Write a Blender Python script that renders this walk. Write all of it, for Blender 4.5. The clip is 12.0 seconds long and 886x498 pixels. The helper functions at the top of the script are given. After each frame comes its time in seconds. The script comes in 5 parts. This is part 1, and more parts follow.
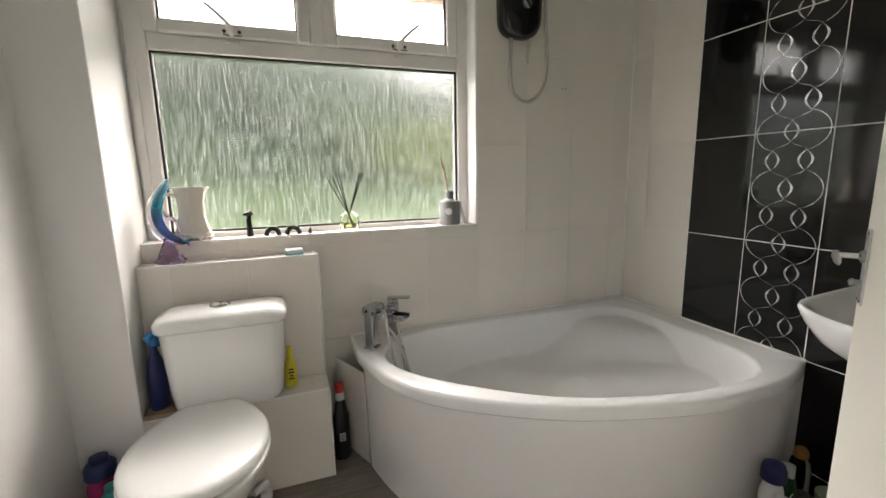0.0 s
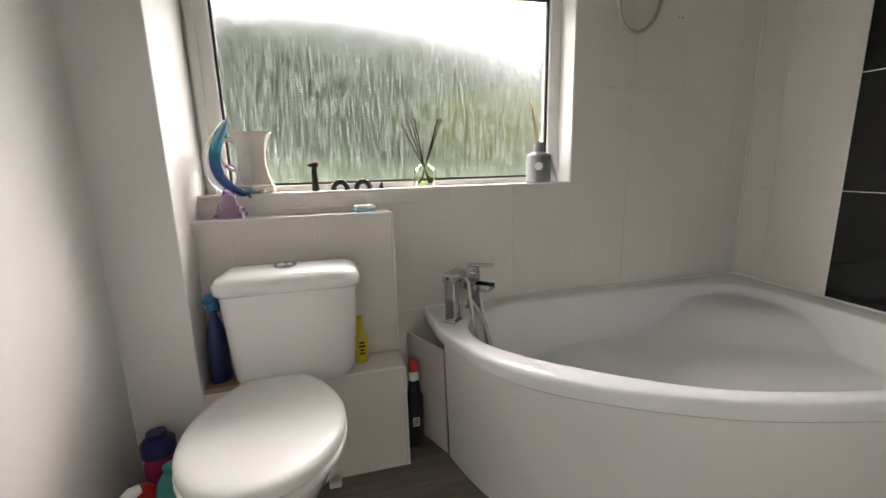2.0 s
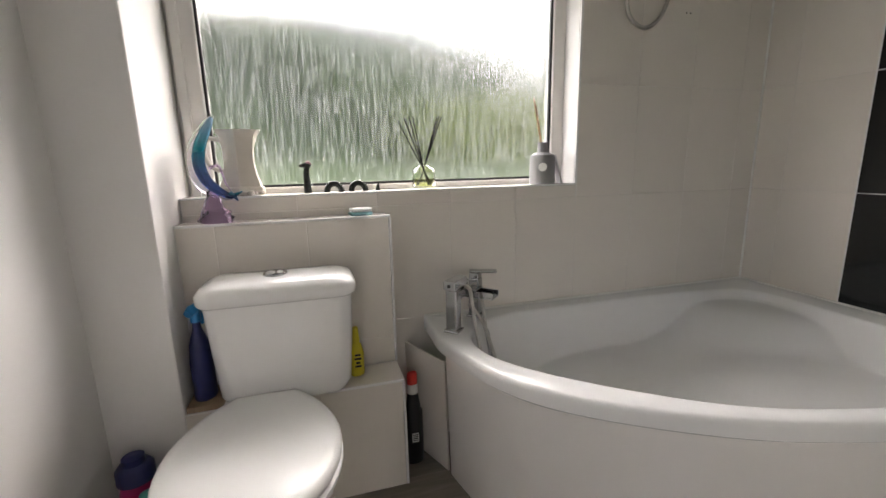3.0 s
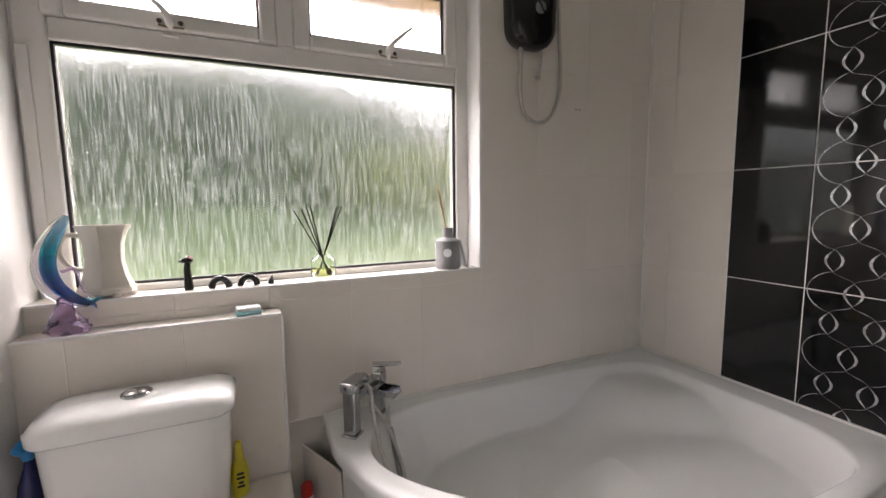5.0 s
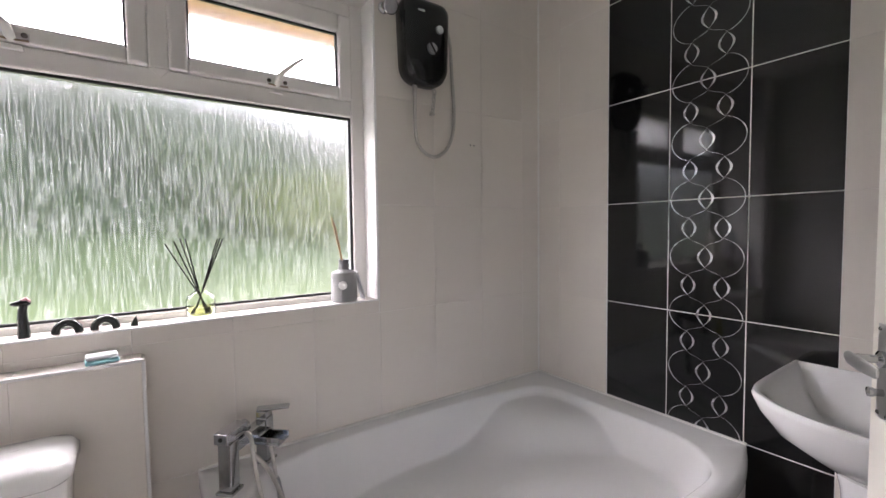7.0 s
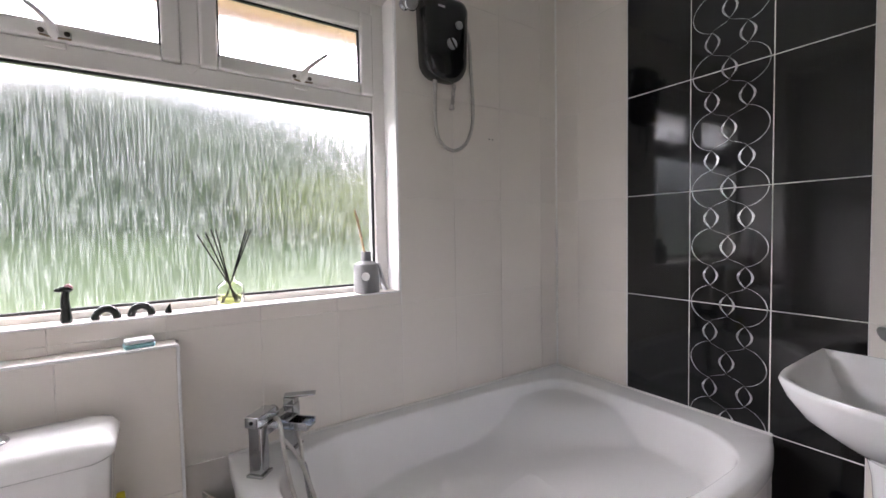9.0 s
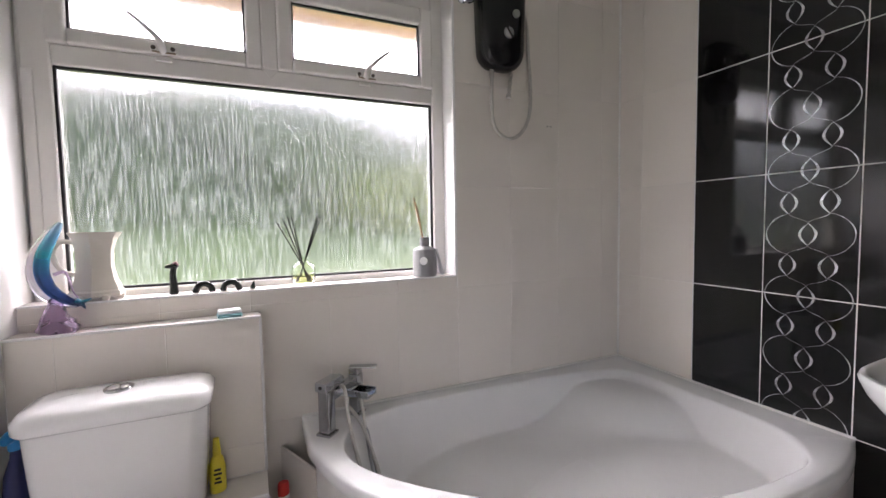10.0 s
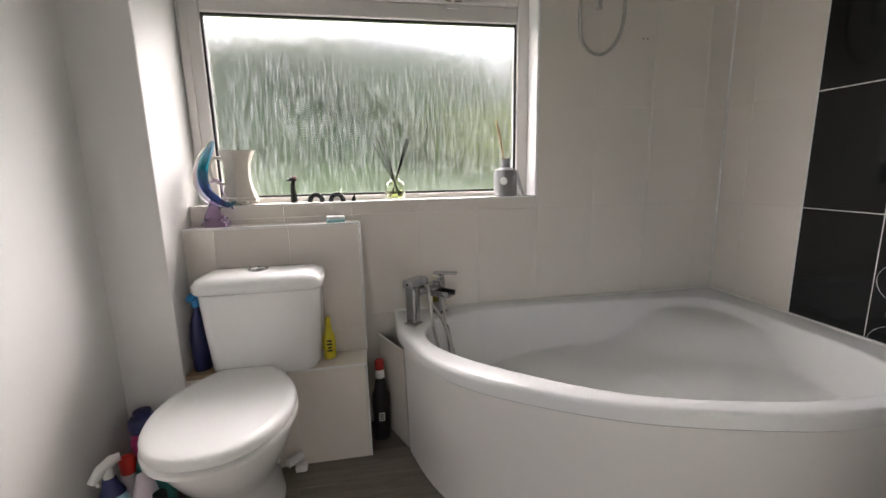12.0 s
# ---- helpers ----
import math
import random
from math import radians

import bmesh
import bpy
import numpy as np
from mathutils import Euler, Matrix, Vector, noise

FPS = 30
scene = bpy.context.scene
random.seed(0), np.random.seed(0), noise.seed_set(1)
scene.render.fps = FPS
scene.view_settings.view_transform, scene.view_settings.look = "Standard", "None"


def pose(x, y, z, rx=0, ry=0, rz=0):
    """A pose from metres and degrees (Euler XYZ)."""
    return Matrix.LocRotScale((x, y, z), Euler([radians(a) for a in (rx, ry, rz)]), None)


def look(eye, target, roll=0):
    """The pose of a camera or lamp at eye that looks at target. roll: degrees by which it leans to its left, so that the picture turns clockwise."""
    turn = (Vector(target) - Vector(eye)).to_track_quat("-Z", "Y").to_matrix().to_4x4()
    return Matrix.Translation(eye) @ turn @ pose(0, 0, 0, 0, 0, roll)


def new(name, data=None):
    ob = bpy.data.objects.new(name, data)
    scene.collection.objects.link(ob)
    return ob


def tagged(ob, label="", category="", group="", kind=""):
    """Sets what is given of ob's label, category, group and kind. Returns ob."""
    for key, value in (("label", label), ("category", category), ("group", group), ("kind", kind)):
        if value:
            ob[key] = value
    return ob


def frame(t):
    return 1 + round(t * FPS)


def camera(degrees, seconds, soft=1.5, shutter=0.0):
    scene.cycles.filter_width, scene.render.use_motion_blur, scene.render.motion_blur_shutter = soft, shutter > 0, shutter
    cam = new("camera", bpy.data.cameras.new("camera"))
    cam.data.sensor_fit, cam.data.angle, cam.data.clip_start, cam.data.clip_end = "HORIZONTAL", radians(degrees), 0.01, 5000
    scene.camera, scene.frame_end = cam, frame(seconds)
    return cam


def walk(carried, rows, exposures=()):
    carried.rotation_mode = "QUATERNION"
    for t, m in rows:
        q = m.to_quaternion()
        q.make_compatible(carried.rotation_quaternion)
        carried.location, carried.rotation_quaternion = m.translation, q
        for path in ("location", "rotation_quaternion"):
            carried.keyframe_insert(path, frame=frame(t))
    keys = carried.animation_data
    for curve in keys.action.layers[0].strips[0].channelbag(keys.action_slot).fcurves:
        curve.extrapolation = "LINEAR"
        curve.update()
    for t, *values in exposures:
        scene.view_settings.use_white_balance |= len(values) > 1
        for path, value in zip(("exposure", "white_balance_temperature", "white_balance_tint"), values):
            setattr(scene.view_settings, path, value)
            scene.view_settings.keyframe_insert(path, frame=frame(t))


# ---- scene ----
cam = camera(93.4, 12.0)
PATH = [
    (0, (-1.751, -1.833, 1.205), (-1.078, 0.02, 0.865), -1.1),
    (0.5, (-1.766, -1.745, 1.182), (-1.166, 0.127, 0.816), -1.2),
    (1, (-1.794, -1.665, 1.145), (-1.246, 0.217, 0.749), -1.2),
    (1.5, (-1.834, -1.593, 1.1), (-1.319, 0.296, 0.69), -1.3),
    (2, (-1.858, -1.542, 1.07), (-1.363, 0.353, 0.662), -1.4),
    (2.5, (-1.874, -1.489, 1.055), (-1.371, 0.403, 0.648), -1.4),
    (4.5, (-1.757, -1.424, 1.191), (-1.03, 0.416, 0.896), -0.8),
    (5, (-1.72, -1.435, 1.237), (-0.901, 0.377, 1.015), -0.7),
    (5.5, (-1.707, -1.441, 1.253), (-0.789, 0.33, 1.097), -0.7),
    (6, (-1.664, -1.456, 1.262), (-0.66, 0.269, 1.142), -0.7),
    (6.5, (-1.639, -1.47, 1.254), (-0.557, 0.21, 1.155), -0.7),
    (7, (-1.626, -1.48, 1.252), (-0.486, 0.161, 1.154), -0.7),
    (9, (-1.669, -1.478, 1.21), (-0.574, 0.194, 1.127), -1.0),
    (9.5, (-1.675, -1.515, 1.216), (-0.709, 0.234, 1.122), -1.0),
    (10, (-1.659, -1.555, 1.193), (-0.847, 0.269, 1.072), -1.0),
    (10.5, (-1.643, -1.608, 1.166), (-0.977, 0.27, 0.999), -1.0),
    (11, (-1.62, -1.661, 1.132), (-1.087, 0.253, 0.904), -1.0),
    (11.5, (-1.62, -1.693, 1.108), (-1.194, 0.237, 0.803), -1.1),
    (12, (-1.621, -1.717, 1.095), (-1.281, 0.219, 0.724), -1.2),
]
walk(cam, [(t, look(eye, target, roll)) for t, eye, target, roll in PATH],
     [(0, 1.54, 6750, 12), (2.5, 1.28, 6650, 14), (4.5, 1.27, 6650, 18), (6.5, 1.62, 6350, 22), (9.5, 1.72, 6150, 22), (11, 1.36, 6500, 20), (12, 1.36, 6500, 16)])

# ---- world, sun, light ----
world = bpy.data.worlds.new("sky")
scene.world = world
world.use_nodes = True
wn = world.node_tree
sky = wn.nodes.new("ShaderNodeTexSky")
sky.sky_type, sky.sun_disc = "NISHITA", False
sky.sun_elevation, sky.sun_rotation = radians(48), radians(40)
sky.air_density, sky.dust_density, sky.ozone_density = 1.0, 4.0, 0.4
wn.links.new(sky.outputs[0], wn.nodes["Background"].inputs[0])
wn.nodes["Background"].inputs[1].default_value = 0.15

sun_data = bpy.data.lights.new("sun", "SUN")
sun_data.energy, sun_data.angle, sun_data.color = 1.2, radians(25), (1.0, 0.96, 0.9)
sun = new("sun", sun_data)
sun.matrix_world = look((-6, -8, 14), (0, 0, 0))

# the bright sky close outside the window, above the garden's hedge
glow_data = bpy.data.lights.new("window_light", "AREA")
glow_data.shape, glow_data.size, glow_data.size_y = "RECTANGLE", 40.0, 3.4
glow_data.energy, glow_data.color = 2300, (1.0, 0.97, 0.93)
glow = new("window_light", glow_data)
glow.matrix_world = look((-15.0, 3.6, 4.5), (-15.0, -1.0, 1.4))

# added fill light behind the doorway; the landing and its window are unseen
hall_data = bpy.data.lights.new("landing_fill_light", "AREA")
hall_data.shape, hall_data.size, hall_data.size_y = "RECTANGLE", 0.85, 1.2
hall_data.energy, hall_data.color = 0.9, (1.0, 0.955, 0.90)
hall_light = new("landing_fill_light", hall_data)
hall_light.matrix_world = look((-2.66, -2.96, 1.5), (-0.9, -0.9, 1.2))


# ---- materials ----
def material(name, base, rough=0.5, metal=0.0, var=0.06, scale=6.0, bump=0.02, fine=180.0, rand=0.0, spec=0.5, coat=0.0, stain=0.0):
    """A principled surface with a broad and a fine variation of colour, gloss and relief."""
    m = bpy.data.materials.new(name)
    m.use_nodes = True
    t = m.node_tree
    n, l = t.nodes, t.links
    p = n["Principled BSDF"]
    p.inputs["Metallic"].default_value, p.inputs["Specular IOR Level"].default_value = metal, spec
    p.inputs["Coat Weight"].default_value = coat
    co = n.new("ShaderNodeTexCoord")
    broad, grain = n.new("ShaderNodeTexNoise"), n.new("ShaderNodeTexNoise")
    broad.inputs["Scale"].default_value, broad.inputs["Detail"].default_value = scale, 5
    grain.inputs["Scale"].default_value, grain.inputs["Detail"].default_value = fine, 3
    for k in (broad, grain):
        l.new(co.outputs["Object"], k.inputs["Vector"])
    add = n.new("ShaderNodeMath")
    add.operation = "MULTIPLY_ADD"
    l.new(grain.outputs[0], add.inputs[0])
    add.inputs[1].default_value = 0.35
    l.new(broad.outputs[0], add.inputs[2])
    value = n.new("ShaderNodeMapRange")
    l.new(add.outputs[0], value.inputs[0])
    value.inputs[1].default_value, value.inputs[2].default_value = 0.3, 1.05
    value.inputs[3].default_value, value.inputs[4].default_value = 1 - var, 1 + var
    shade = value.outputs[0]
    if rand:
        info, spread = n.new("ShaderNodeObjectInfo"), n.new("ShaderNodeMapRange")
        l.new(info.outputs["Random"], spread.inputs[0])
        spread.inputs[3].default_value, spread.inputs[4].default_value = 1 - rand, 1 + rand
        both = n.new("ShaderNodeMath")
        both.operation = "MULTIPLY"
        l.new(shade, both.inputs[0])
        l.new(spread.outputs[0], both.inputs[1])
        shade = both.outputs[0]
    tint = n.new("ShaderNodeVectorMath")
    tint.operation = "SCALE"
    tint.inputs[0].default_value = base
    l.new(shade, tint.inputs["Scale"])
    l.new(tint.outputs[0], p.inputs["Base Color"])
    gloss = n.new("ShaderNodeMapRange")
    l.new(broad.outputs[0], gloss.inputs[0])
    gloss.inputs[1].default_value, gloss.inputs[2].default_value = 0.3, 0.7
    gloss.inputs[3].default_value, gloss.inputs[4].default_value = max(0.0, rough * 0.85), min(1.0, rough * 1.2)
    l.new(gloss.outputs[0], p.inputs["Roughness"])
    if bump:
        rel = n.new("ShaderNodeBump")
        rel.inputs["Strength"].default_value, rel.inputs["Distance"].default_value = bump * 10 if bump < 0.1 else 1.0, 0.002
        l.new(add.outputs[0], rel.inputs["Height"])
        l.new(rel.outputs[0], p.inputs["Normal"])
    return m


def plastic(name, base, rough=0.36):
    return material(name, base, rough, 0, 0.05, 9, 0.008, 220)


PAINT = material("wall_paint", (0.80, 0.79, 0.78), 0.55, 0, 0.025, 2.2, 0.02, 140)
CEIL = material("ceiling_paint", (0.82, 0.82, 0.81), 0.7, 0, 0.03, 2, 0.03, 160)
TILE = material("white_tile", (0.75, 0.705, 0.65), 0.21, 0, 0.03, 3, 0.01, 60, rand=0.02)
BLACK = material("black_tile", (0.006, 0.0058, 0.0062), 0.07, 0, 0.15, 4, 0.004, 40, rand=0.05, spec=0.55)
GROUT = material("grout", (0.76, 0.74, 0.71), 0.8, 0, 0.08, 20, 0.05, 300)
SILVER = material("silver_print", (0.54, 0.545, 0.56), 0.26, 0.9, 0.08, 30, 0.01, 200)
UPVC = material("white_upvc", (0.71, 0.69, 0.665), 0.36, 0, 0.04, 5, 0.01, 90)
GASKET = material("rubber_gasket", (0.012, 0.012, 0.014), 0.5, 0, 0.1, 20, 0.01)
ACRYLIC = material("white_acrylic", (0.80, 0.795, 0.79), 0.18, 0, 0.02, 2.0, 0.004, 50, spec=0.42)
PANEL = material("bath_panel_acrylic", (0.79, 0.765, 0.745), 0.34, 0, 0.025, 2.5, 0.006, 60)
CERAMIC = material("white_ceramic", (0.86, 0.86, 0.86), 0.07, 0, 0.02, 3, 0.003, 40, coat=0.4)
SEATM = material("toilet_seat_plastic", (0.88, 0.88, 0.875), 0.22, 0, 0.02, 3, 0.004, 60)
CHROME = material("chrome", (0.50, 0.51, 0.52), 0.09, 1.0, 0.08, 20, 0.006)
HOSEM = material("hose_metal", (0.52, 0.505, 0.475), 0.38, 0.9, 0.2, 60, 0.01)
SATIN = material("satin_metal", (0.60, 0.60, 0.59), 0.34, 1.0, 0.08, 30, 0.01)
DOORM = material("door_gloss_paint", (0.80, 0.775, 0.70), 0.37, 0, 0.03, 3, 0.015, 50)
SEAL = material("sealant", (0.76, 0.75, 0.72), 0.4, 0, 0.06, 15, 0.03)
TRIM = material("white_tile_trim", (0.82, 0.815, 0.81), 0.21, 0, 0.03, 10, 0.005)
BLACKP = material("black_gloss_plastic", (0.010, 0.010, 0.011), 0.12, 0, 0.1, 10, 0.004, 60)
RAWWOOD = material("raw_wood", (0.34, 0.25, 0.16), 0.7, 0, 0.35, 18, 0.05, 120)


def floor_material():
    m = bpy.data.materials.new("vinyl_floor")
    m.use_nodes = True
    n, l = m.node_tree.nodes, m.node_tree.links
    p = n["Principled BSDF"]
    co, mp = n.new("ShaderNodeTexCoord"), n.new("ShaderNodeMapping")
    mp.inputs["Scale"].default_value = (3, 26, 10)
    l.new(co.outputs["Object"], mp.inputs[0])
    g, b, r = n.new("ShaderNodeTexNoise"), n.new("ShaderNodeTexNoise"), n.new("ShaderNodeValToRGB")
    g.inputs["Scale"].default_value, g.inputs["Detail"].default_value, g.inputs["Distortion"].default_value = 1.6, 8, 0.6
    b.inputs["Scale"].default_value, b.inputs["Detail"].default_value = 3.0, 4
    l.new(mp.outputs[0], g.inputs[0])
    l.new(co.outputs["Object"], b.inputs[0])
    mx = n.new("ShaderNodeMath")
    mx.operation = "MULTIPLY_ADD"
    mx.inputs[1].default_value = 0.5
    l.new(b.outputs[0], mx.inputs[0])
    l.new(g.outputs[0], mx.inputs[2])
    l.new(mx.outputs[0], r.inputs[0])
    r.color_ramp.elements[0].position, r.color_ramp.elements[0].color = 0.5, (0.15, 0.128, 0.106, 1)
    r.color_ramp.elements[1].position, r.color_ramp.elements[1].color = 0.95, (0.25, 0.22, 0.188, 1)
    info, sp = n.new("ShaderNodeObjectInfo"), n.new("ShaderNodeMapRange")
    l.new(info.outputs["Random"], sp.inputs[0])
    sp.inputs[3].default_value, sp.inputs[4].default_value = 0.9, 1.1
    sc = n.new("ShaderNodeVectorMath")
    sc.operation = "SCALE"
    l.new(r.outputs[0], sc.inputs[0])
    l.new(sp.outputs[0], sc.inputs["Scale"])
    l.new(sc.outputs[0], p.inputs["Base Color"])
    p.inputs["Roughness"].default_value = 0.42
    bp = n.new("ShaderNodeBump")
    bp.inputs["Strength"].default_value, bp.inputs["Distance"].default_value = 0.25, 0.001
    l.new(g.outputs[0], bp.inputs["Height"])
    l.new(bp.outputs[0], p.inputs["Normal"])
    return m


def obscure_glass():
    """Patterned privacy glass: fine vertical rain-like streaks and beads; the streaks scatter the daylight."""
    m = bpy.data.materials.new("obscure_glass")
    m.use_nodes = True
    n, l = m.node_tree.nodes, m.node_tree.links
    p = n["Principled BSDF"]
    p.inputs["Transmission Weight"].default_value, p.inputs["IOR"].default_value = 1.0, 1.38
    p.inputs["Base Color"].default_value = (0.97, 0.985, 0.99, 1)
    p.inputs["Roughness"].default_value = 0.17
    co = n.new("ShaderNodeTexCoord")

    def noise_at(scale, detail, distortion=0.0):
        mp, k = n.new("ShaderNodeMapping"), n.new("ShaderNodeTexNoise")
        mp.inputs["Scale"].default_value = scale
        k.inputs["Scale"].default_value, k.inputs["Detail"].default_value, k.inputs["Distortion"].default_value = 1.0, detail, distortion
        l.new(co.outputs["Object"], mp.inputs[0])
        l.new(mp.outputs[0], k.inputs[0])
        return k.outputs[0]

    def ramp(value, low, high, to_low, to_high):
        k = n.new("ShaderNodeMapRange")
        l.new(value, k.inputs[0])
        for i, v in enumerate((low, high, to_low, to_high)):
            k.inputs[i + 1].default_value = v
        return k.outputs[0]

    def math_of(kind, a, c):
        k = n.new("ShaderNodeMath")
        k.operation = kind
        for i, v in enumerate((a, c)):
            if isinstance(v, float):
                k.inputs[i].default_value = v
            else:
                l.new(v, k.inputs[i])
        return k.outputs[0]
    streak = noise_at((205, 5, 12), 3, 0.3)
    bead = noise_at((190, 5, 66), 2)
    patch = noise_at((5, 3, 4), 2)
    relief = math_of("ADD", streak, math_of("MULTIPLY", bead, 0.35))
    bp = n.new("ShaderNodeBump")
    bp.inputs["Strength"].default_value, bp.inputs["Distance"].default_value = 1.0, 0.0028
    l.new(relief, bp.inputs["Height"])
    l.new(bp.outputs[0], p.inputs["Normal"])
    lines = math_of("MULTIPLY", ramp(streak, 0.45, 0.70, 0.0, 0.066), ramp(patch, 0.35, 0.65, 0.75, 1.0))
    drops = ramp(bead, 0.66, 0.74, 0.0, 0.12)
    veil = math_of("ADD", math_of("ADD", lines, drops), 0.004)
    milk, mix = n.new("ShaderNodeBsdfTranslucent"), n.new("ShaderNodeMixShader")
    milk.inputs[0].default_value = (0.86, 0.89, 0.92, 1)
    l.new(veil, mix.inputs[0])
    l.new(p.outputs[0], mix.inputs[1])
    l.new(milk.outputs[0], mix.inputs[2])
    l.new(mix.outputs[0], n["Material Output"].inputs[0])
    return m


def foliage(name, dark, light, scale, rough=0.65):
    """Leaves or grass that vary between two greens in broad patches and from blade to blade."""
    m = bpy.data.materials.new(name)
    m.use_nodes = True
    n, l = m.node_tree.nodes, m.node_tree.links
    co, a, b, r, ad = n.new("ShaderNodeTexCoord"), n.new("ShaderNodeTexNoise"), n.new("ShaderNodeTexNoise"), n.new("ShaderNodeValToRGB"), n.new("ShaderNodeMath")
    a.inputs["Scale"].default_value, a.inputs["Detail"].default_value = scale, 3
    b.inputs["Scale"].default_value, b.inputs["Detail"].default_value = scale * 9, 2
    l.new(co.outputs["Object"], a.inputs[0])
    l.new(co.outputs["Object"], b.inputs[0])
    ad.operation = "MULTIPLY_ADD"
    ad.inputs[1].default_value = 0.45
    l.new(b.outputs[0], ad.inputs[0])
    l.new(a.outputs[0], ad.inputs[2])
    l.new(ad.outputs[0], r.inputs[0])
    r.color_ramp.elements[0].position, r.color_ramp.elements[0].color = 0.55, (*dark, 1)
    r.color_ramp.elements[1].position, r.color_ramp.elements[1].color = 0.92, (*light, 1)
    l.new(r.outputs[0], n["Principled BSDF"].inputs["Base Color"])
    n["Principled BSDF"].inputs["Roughness"].default_value = rough
    return m


FLOORM, GLASSM = floor_material(), obscure_glass()

# ---- shapes ----
BASE = {}


def thing(name, at, label, category, group="", kind=""):
    ob = new(name)
    ob.location = at
    BASE[ob] = Vector(at)
    return tagged(ob, label, category, group, kind)


def part(name, bm, mat, parent, label="", smooth=None):
    """Links a bmesh, given in the room's metres, as one mesh under a thing or a part."""
    base = BASE.get(parent, Vector((0, 0, 0)))
    bmesh.ops.translate(bm, verts=bm.verts, vec=-base)
    bmesh.ops.recalc_face_normals(bm, faces=bm.faces)
    me = bpy.data.meshes.new(name)
    if smooth:
        for f in bm.faces:
            f.smooth = True
        for e in bm.edges:
            if len(e.link_faces) == 2 and e.calc_face_angle(0) > radians(smooth):
                e.smooth = False
    bm.to_mesh(me)
    bm.free()
    me.materials.append(mat)
    ob = new(name, me)
    if parent is not None:
        ob.parent = parent
        BASE[ob] = base
    if label:
        ob["label"] = label
    return ob


def box(x0, x1, y0, y1, z0, z1, bevel=0.0, seg=2, bm=None):
    out = bm or bmesh.new()
    b = bmesh.new()
    bmesh.ops.create_cube(b, size=1)
    for v in b.verts:
        v.co = Vector(((x0, x1)[v.co.x > 0], (y0, y1)[v.co.y > 0], (z0, z1)[v.co.z > 0]))
    if bevel:
        bmesh.ops.bevel(b, geom=b.edges, offset=bevel, segments=seg, affect="EDGES", profile=0.5)
    me = bpy.data.meshes.new("tmp")
    b.to_mesh(me)
    b.free()
    out.from_mesh(me)
    bpy.data.meshes.remove(me)
    return out


def loft(rings, cap0=True, cap1=True, bm=None, closed=True):
    """Skin over rings of equal length."""
    bm = bm or bmesh.new()
    vs = [[bm.verts.new(p) for p in r] for r in rings]
    n = len(rings[0])
    for a, b in zip(vs, vs[1:]):
        for i in range(n if closed else n - 1):
            j = (i + 1) % n
            bm.faces.new((a[i], a[j], b[j], b[i]))
    if cap0:
        bm.faces.new(vs[0][::-1])
    if cap1:
        bm.faces.new(vs[-1])
    return bm


def lathe(profile, at=(0, 0, 0), seg=24, bm=None, sx=1.0, sy=1.0, turn=None):
    rings = []
    for r, z in profile:
        ring = []
        for i in range(seg):
            a = 2 * math.pi * i / seg
            v = Vector((max(r, 1e-4) * math.cos(a) * sx, max(r, 1e-4) * math.sin(a) * sy, z))
            ring.append((turn @ v if turn else v) + Vector(at))
        rings.append(ring)
    return loft(rings, bm=bm)


def tube(points, r, seg=8, bm=None, radii=None):
    pts = [Vector(p) for p in points]
    rings, side = [], None
    for i, p in enumerate(pts):
        d = (pts[min(i + 1, len(pts) - 1)] - pts[max(i - 1, 0)]).normalized()
        if side is None:
            side = d.orthogonal().normalized()
        side = (side - d * side.dot(d)).normalized()
        up = d.cross(side)
        q = radii[i] if radii else r
        rings.append([p + (side * math.cos(2 * math.pi * k / seg) + up * math.sin(2 * math.pi * k / seg)) * q for k in range(seg)])
    return loft(rings, bm=bm)


def smooth_line(pts, steps=8):
    """Catmull-Rom through the points."""
    p = [Vector(q) for q in pts]
    p = [2 * p[0] - p[1]] + p + [2 * p[-1] - p[-2]]
    out = []
    for i in range(1, len(p) - 2):
        for s in range(steps):
            t = s / steps
            out.append(0.5 * ((2 * p[i]) + (p[i + 1] - p[i - 1]) * t + (2 * p[i - 1] - 5 * p[i] + 4 * p[i + 1] - p[i + 2]) * t * t
                              + (3 * p[i] - p[i - 1] - 3 * p[i + 1] + p[i + 2]) * t ** 3))
    out.append(p[-2])
    return out


def structure(name, bm, mat, label, category="", smooth=None):
    return tagged(part(name, bm, mat, None, "", smooth), label, category or name.split("_")[0], kind="structure")


# ---- the room's shell ----
XL, XP, YB, H = -2.48, -2.288, -1.72, 2.40       # left wall, pier face, back wall, ceiling
PY = -0.225                                       # pier front, lower boxing front
WX0, WX1, WZ0, WZ1 = -2.288, -0.910, 0.977, 2.13  # window opening
RIM = 0.508                                       # bath's top

b = box(XP, 0.12, 0.0012, 0.175, -0.1, WZ0 - 0.02)
box(XP, WX1 - 0.0, 0.0012, 0.175, WZ1, H, bm=b)
box(WX1, 0.12, 0.0012, 0.175, WZ0 - 0.02, H, bm=b)
wall_window = structure("wall_north", b, GROUT, "tiled outer wall with the window opening", "wall")
b = box(0.0012, 0.12, YB, 0.0012, -0.1, H)
wall_right = structure("wall_east", b, GROUT, "wall of white and glossy black tiles beside the bath", "wall")
b = box(XL - 0.12, XL, YB, PY, -0.1, H)
wall_left = structure("wall_west", b, PAINT, "smooth white painted plaster wall", "wall")
b = box(XL - 0.12, XP, PY, 0.175, -0.1, H, 0.004)
pier = structure("wall_pier", b, PAINT, "white painted pier beside the window recess", "wall")
DX0, DX1 = -2.05, -1.25
b = box(XL - 0.12, DX0, YB - 0.1, YB, -0.1, H)
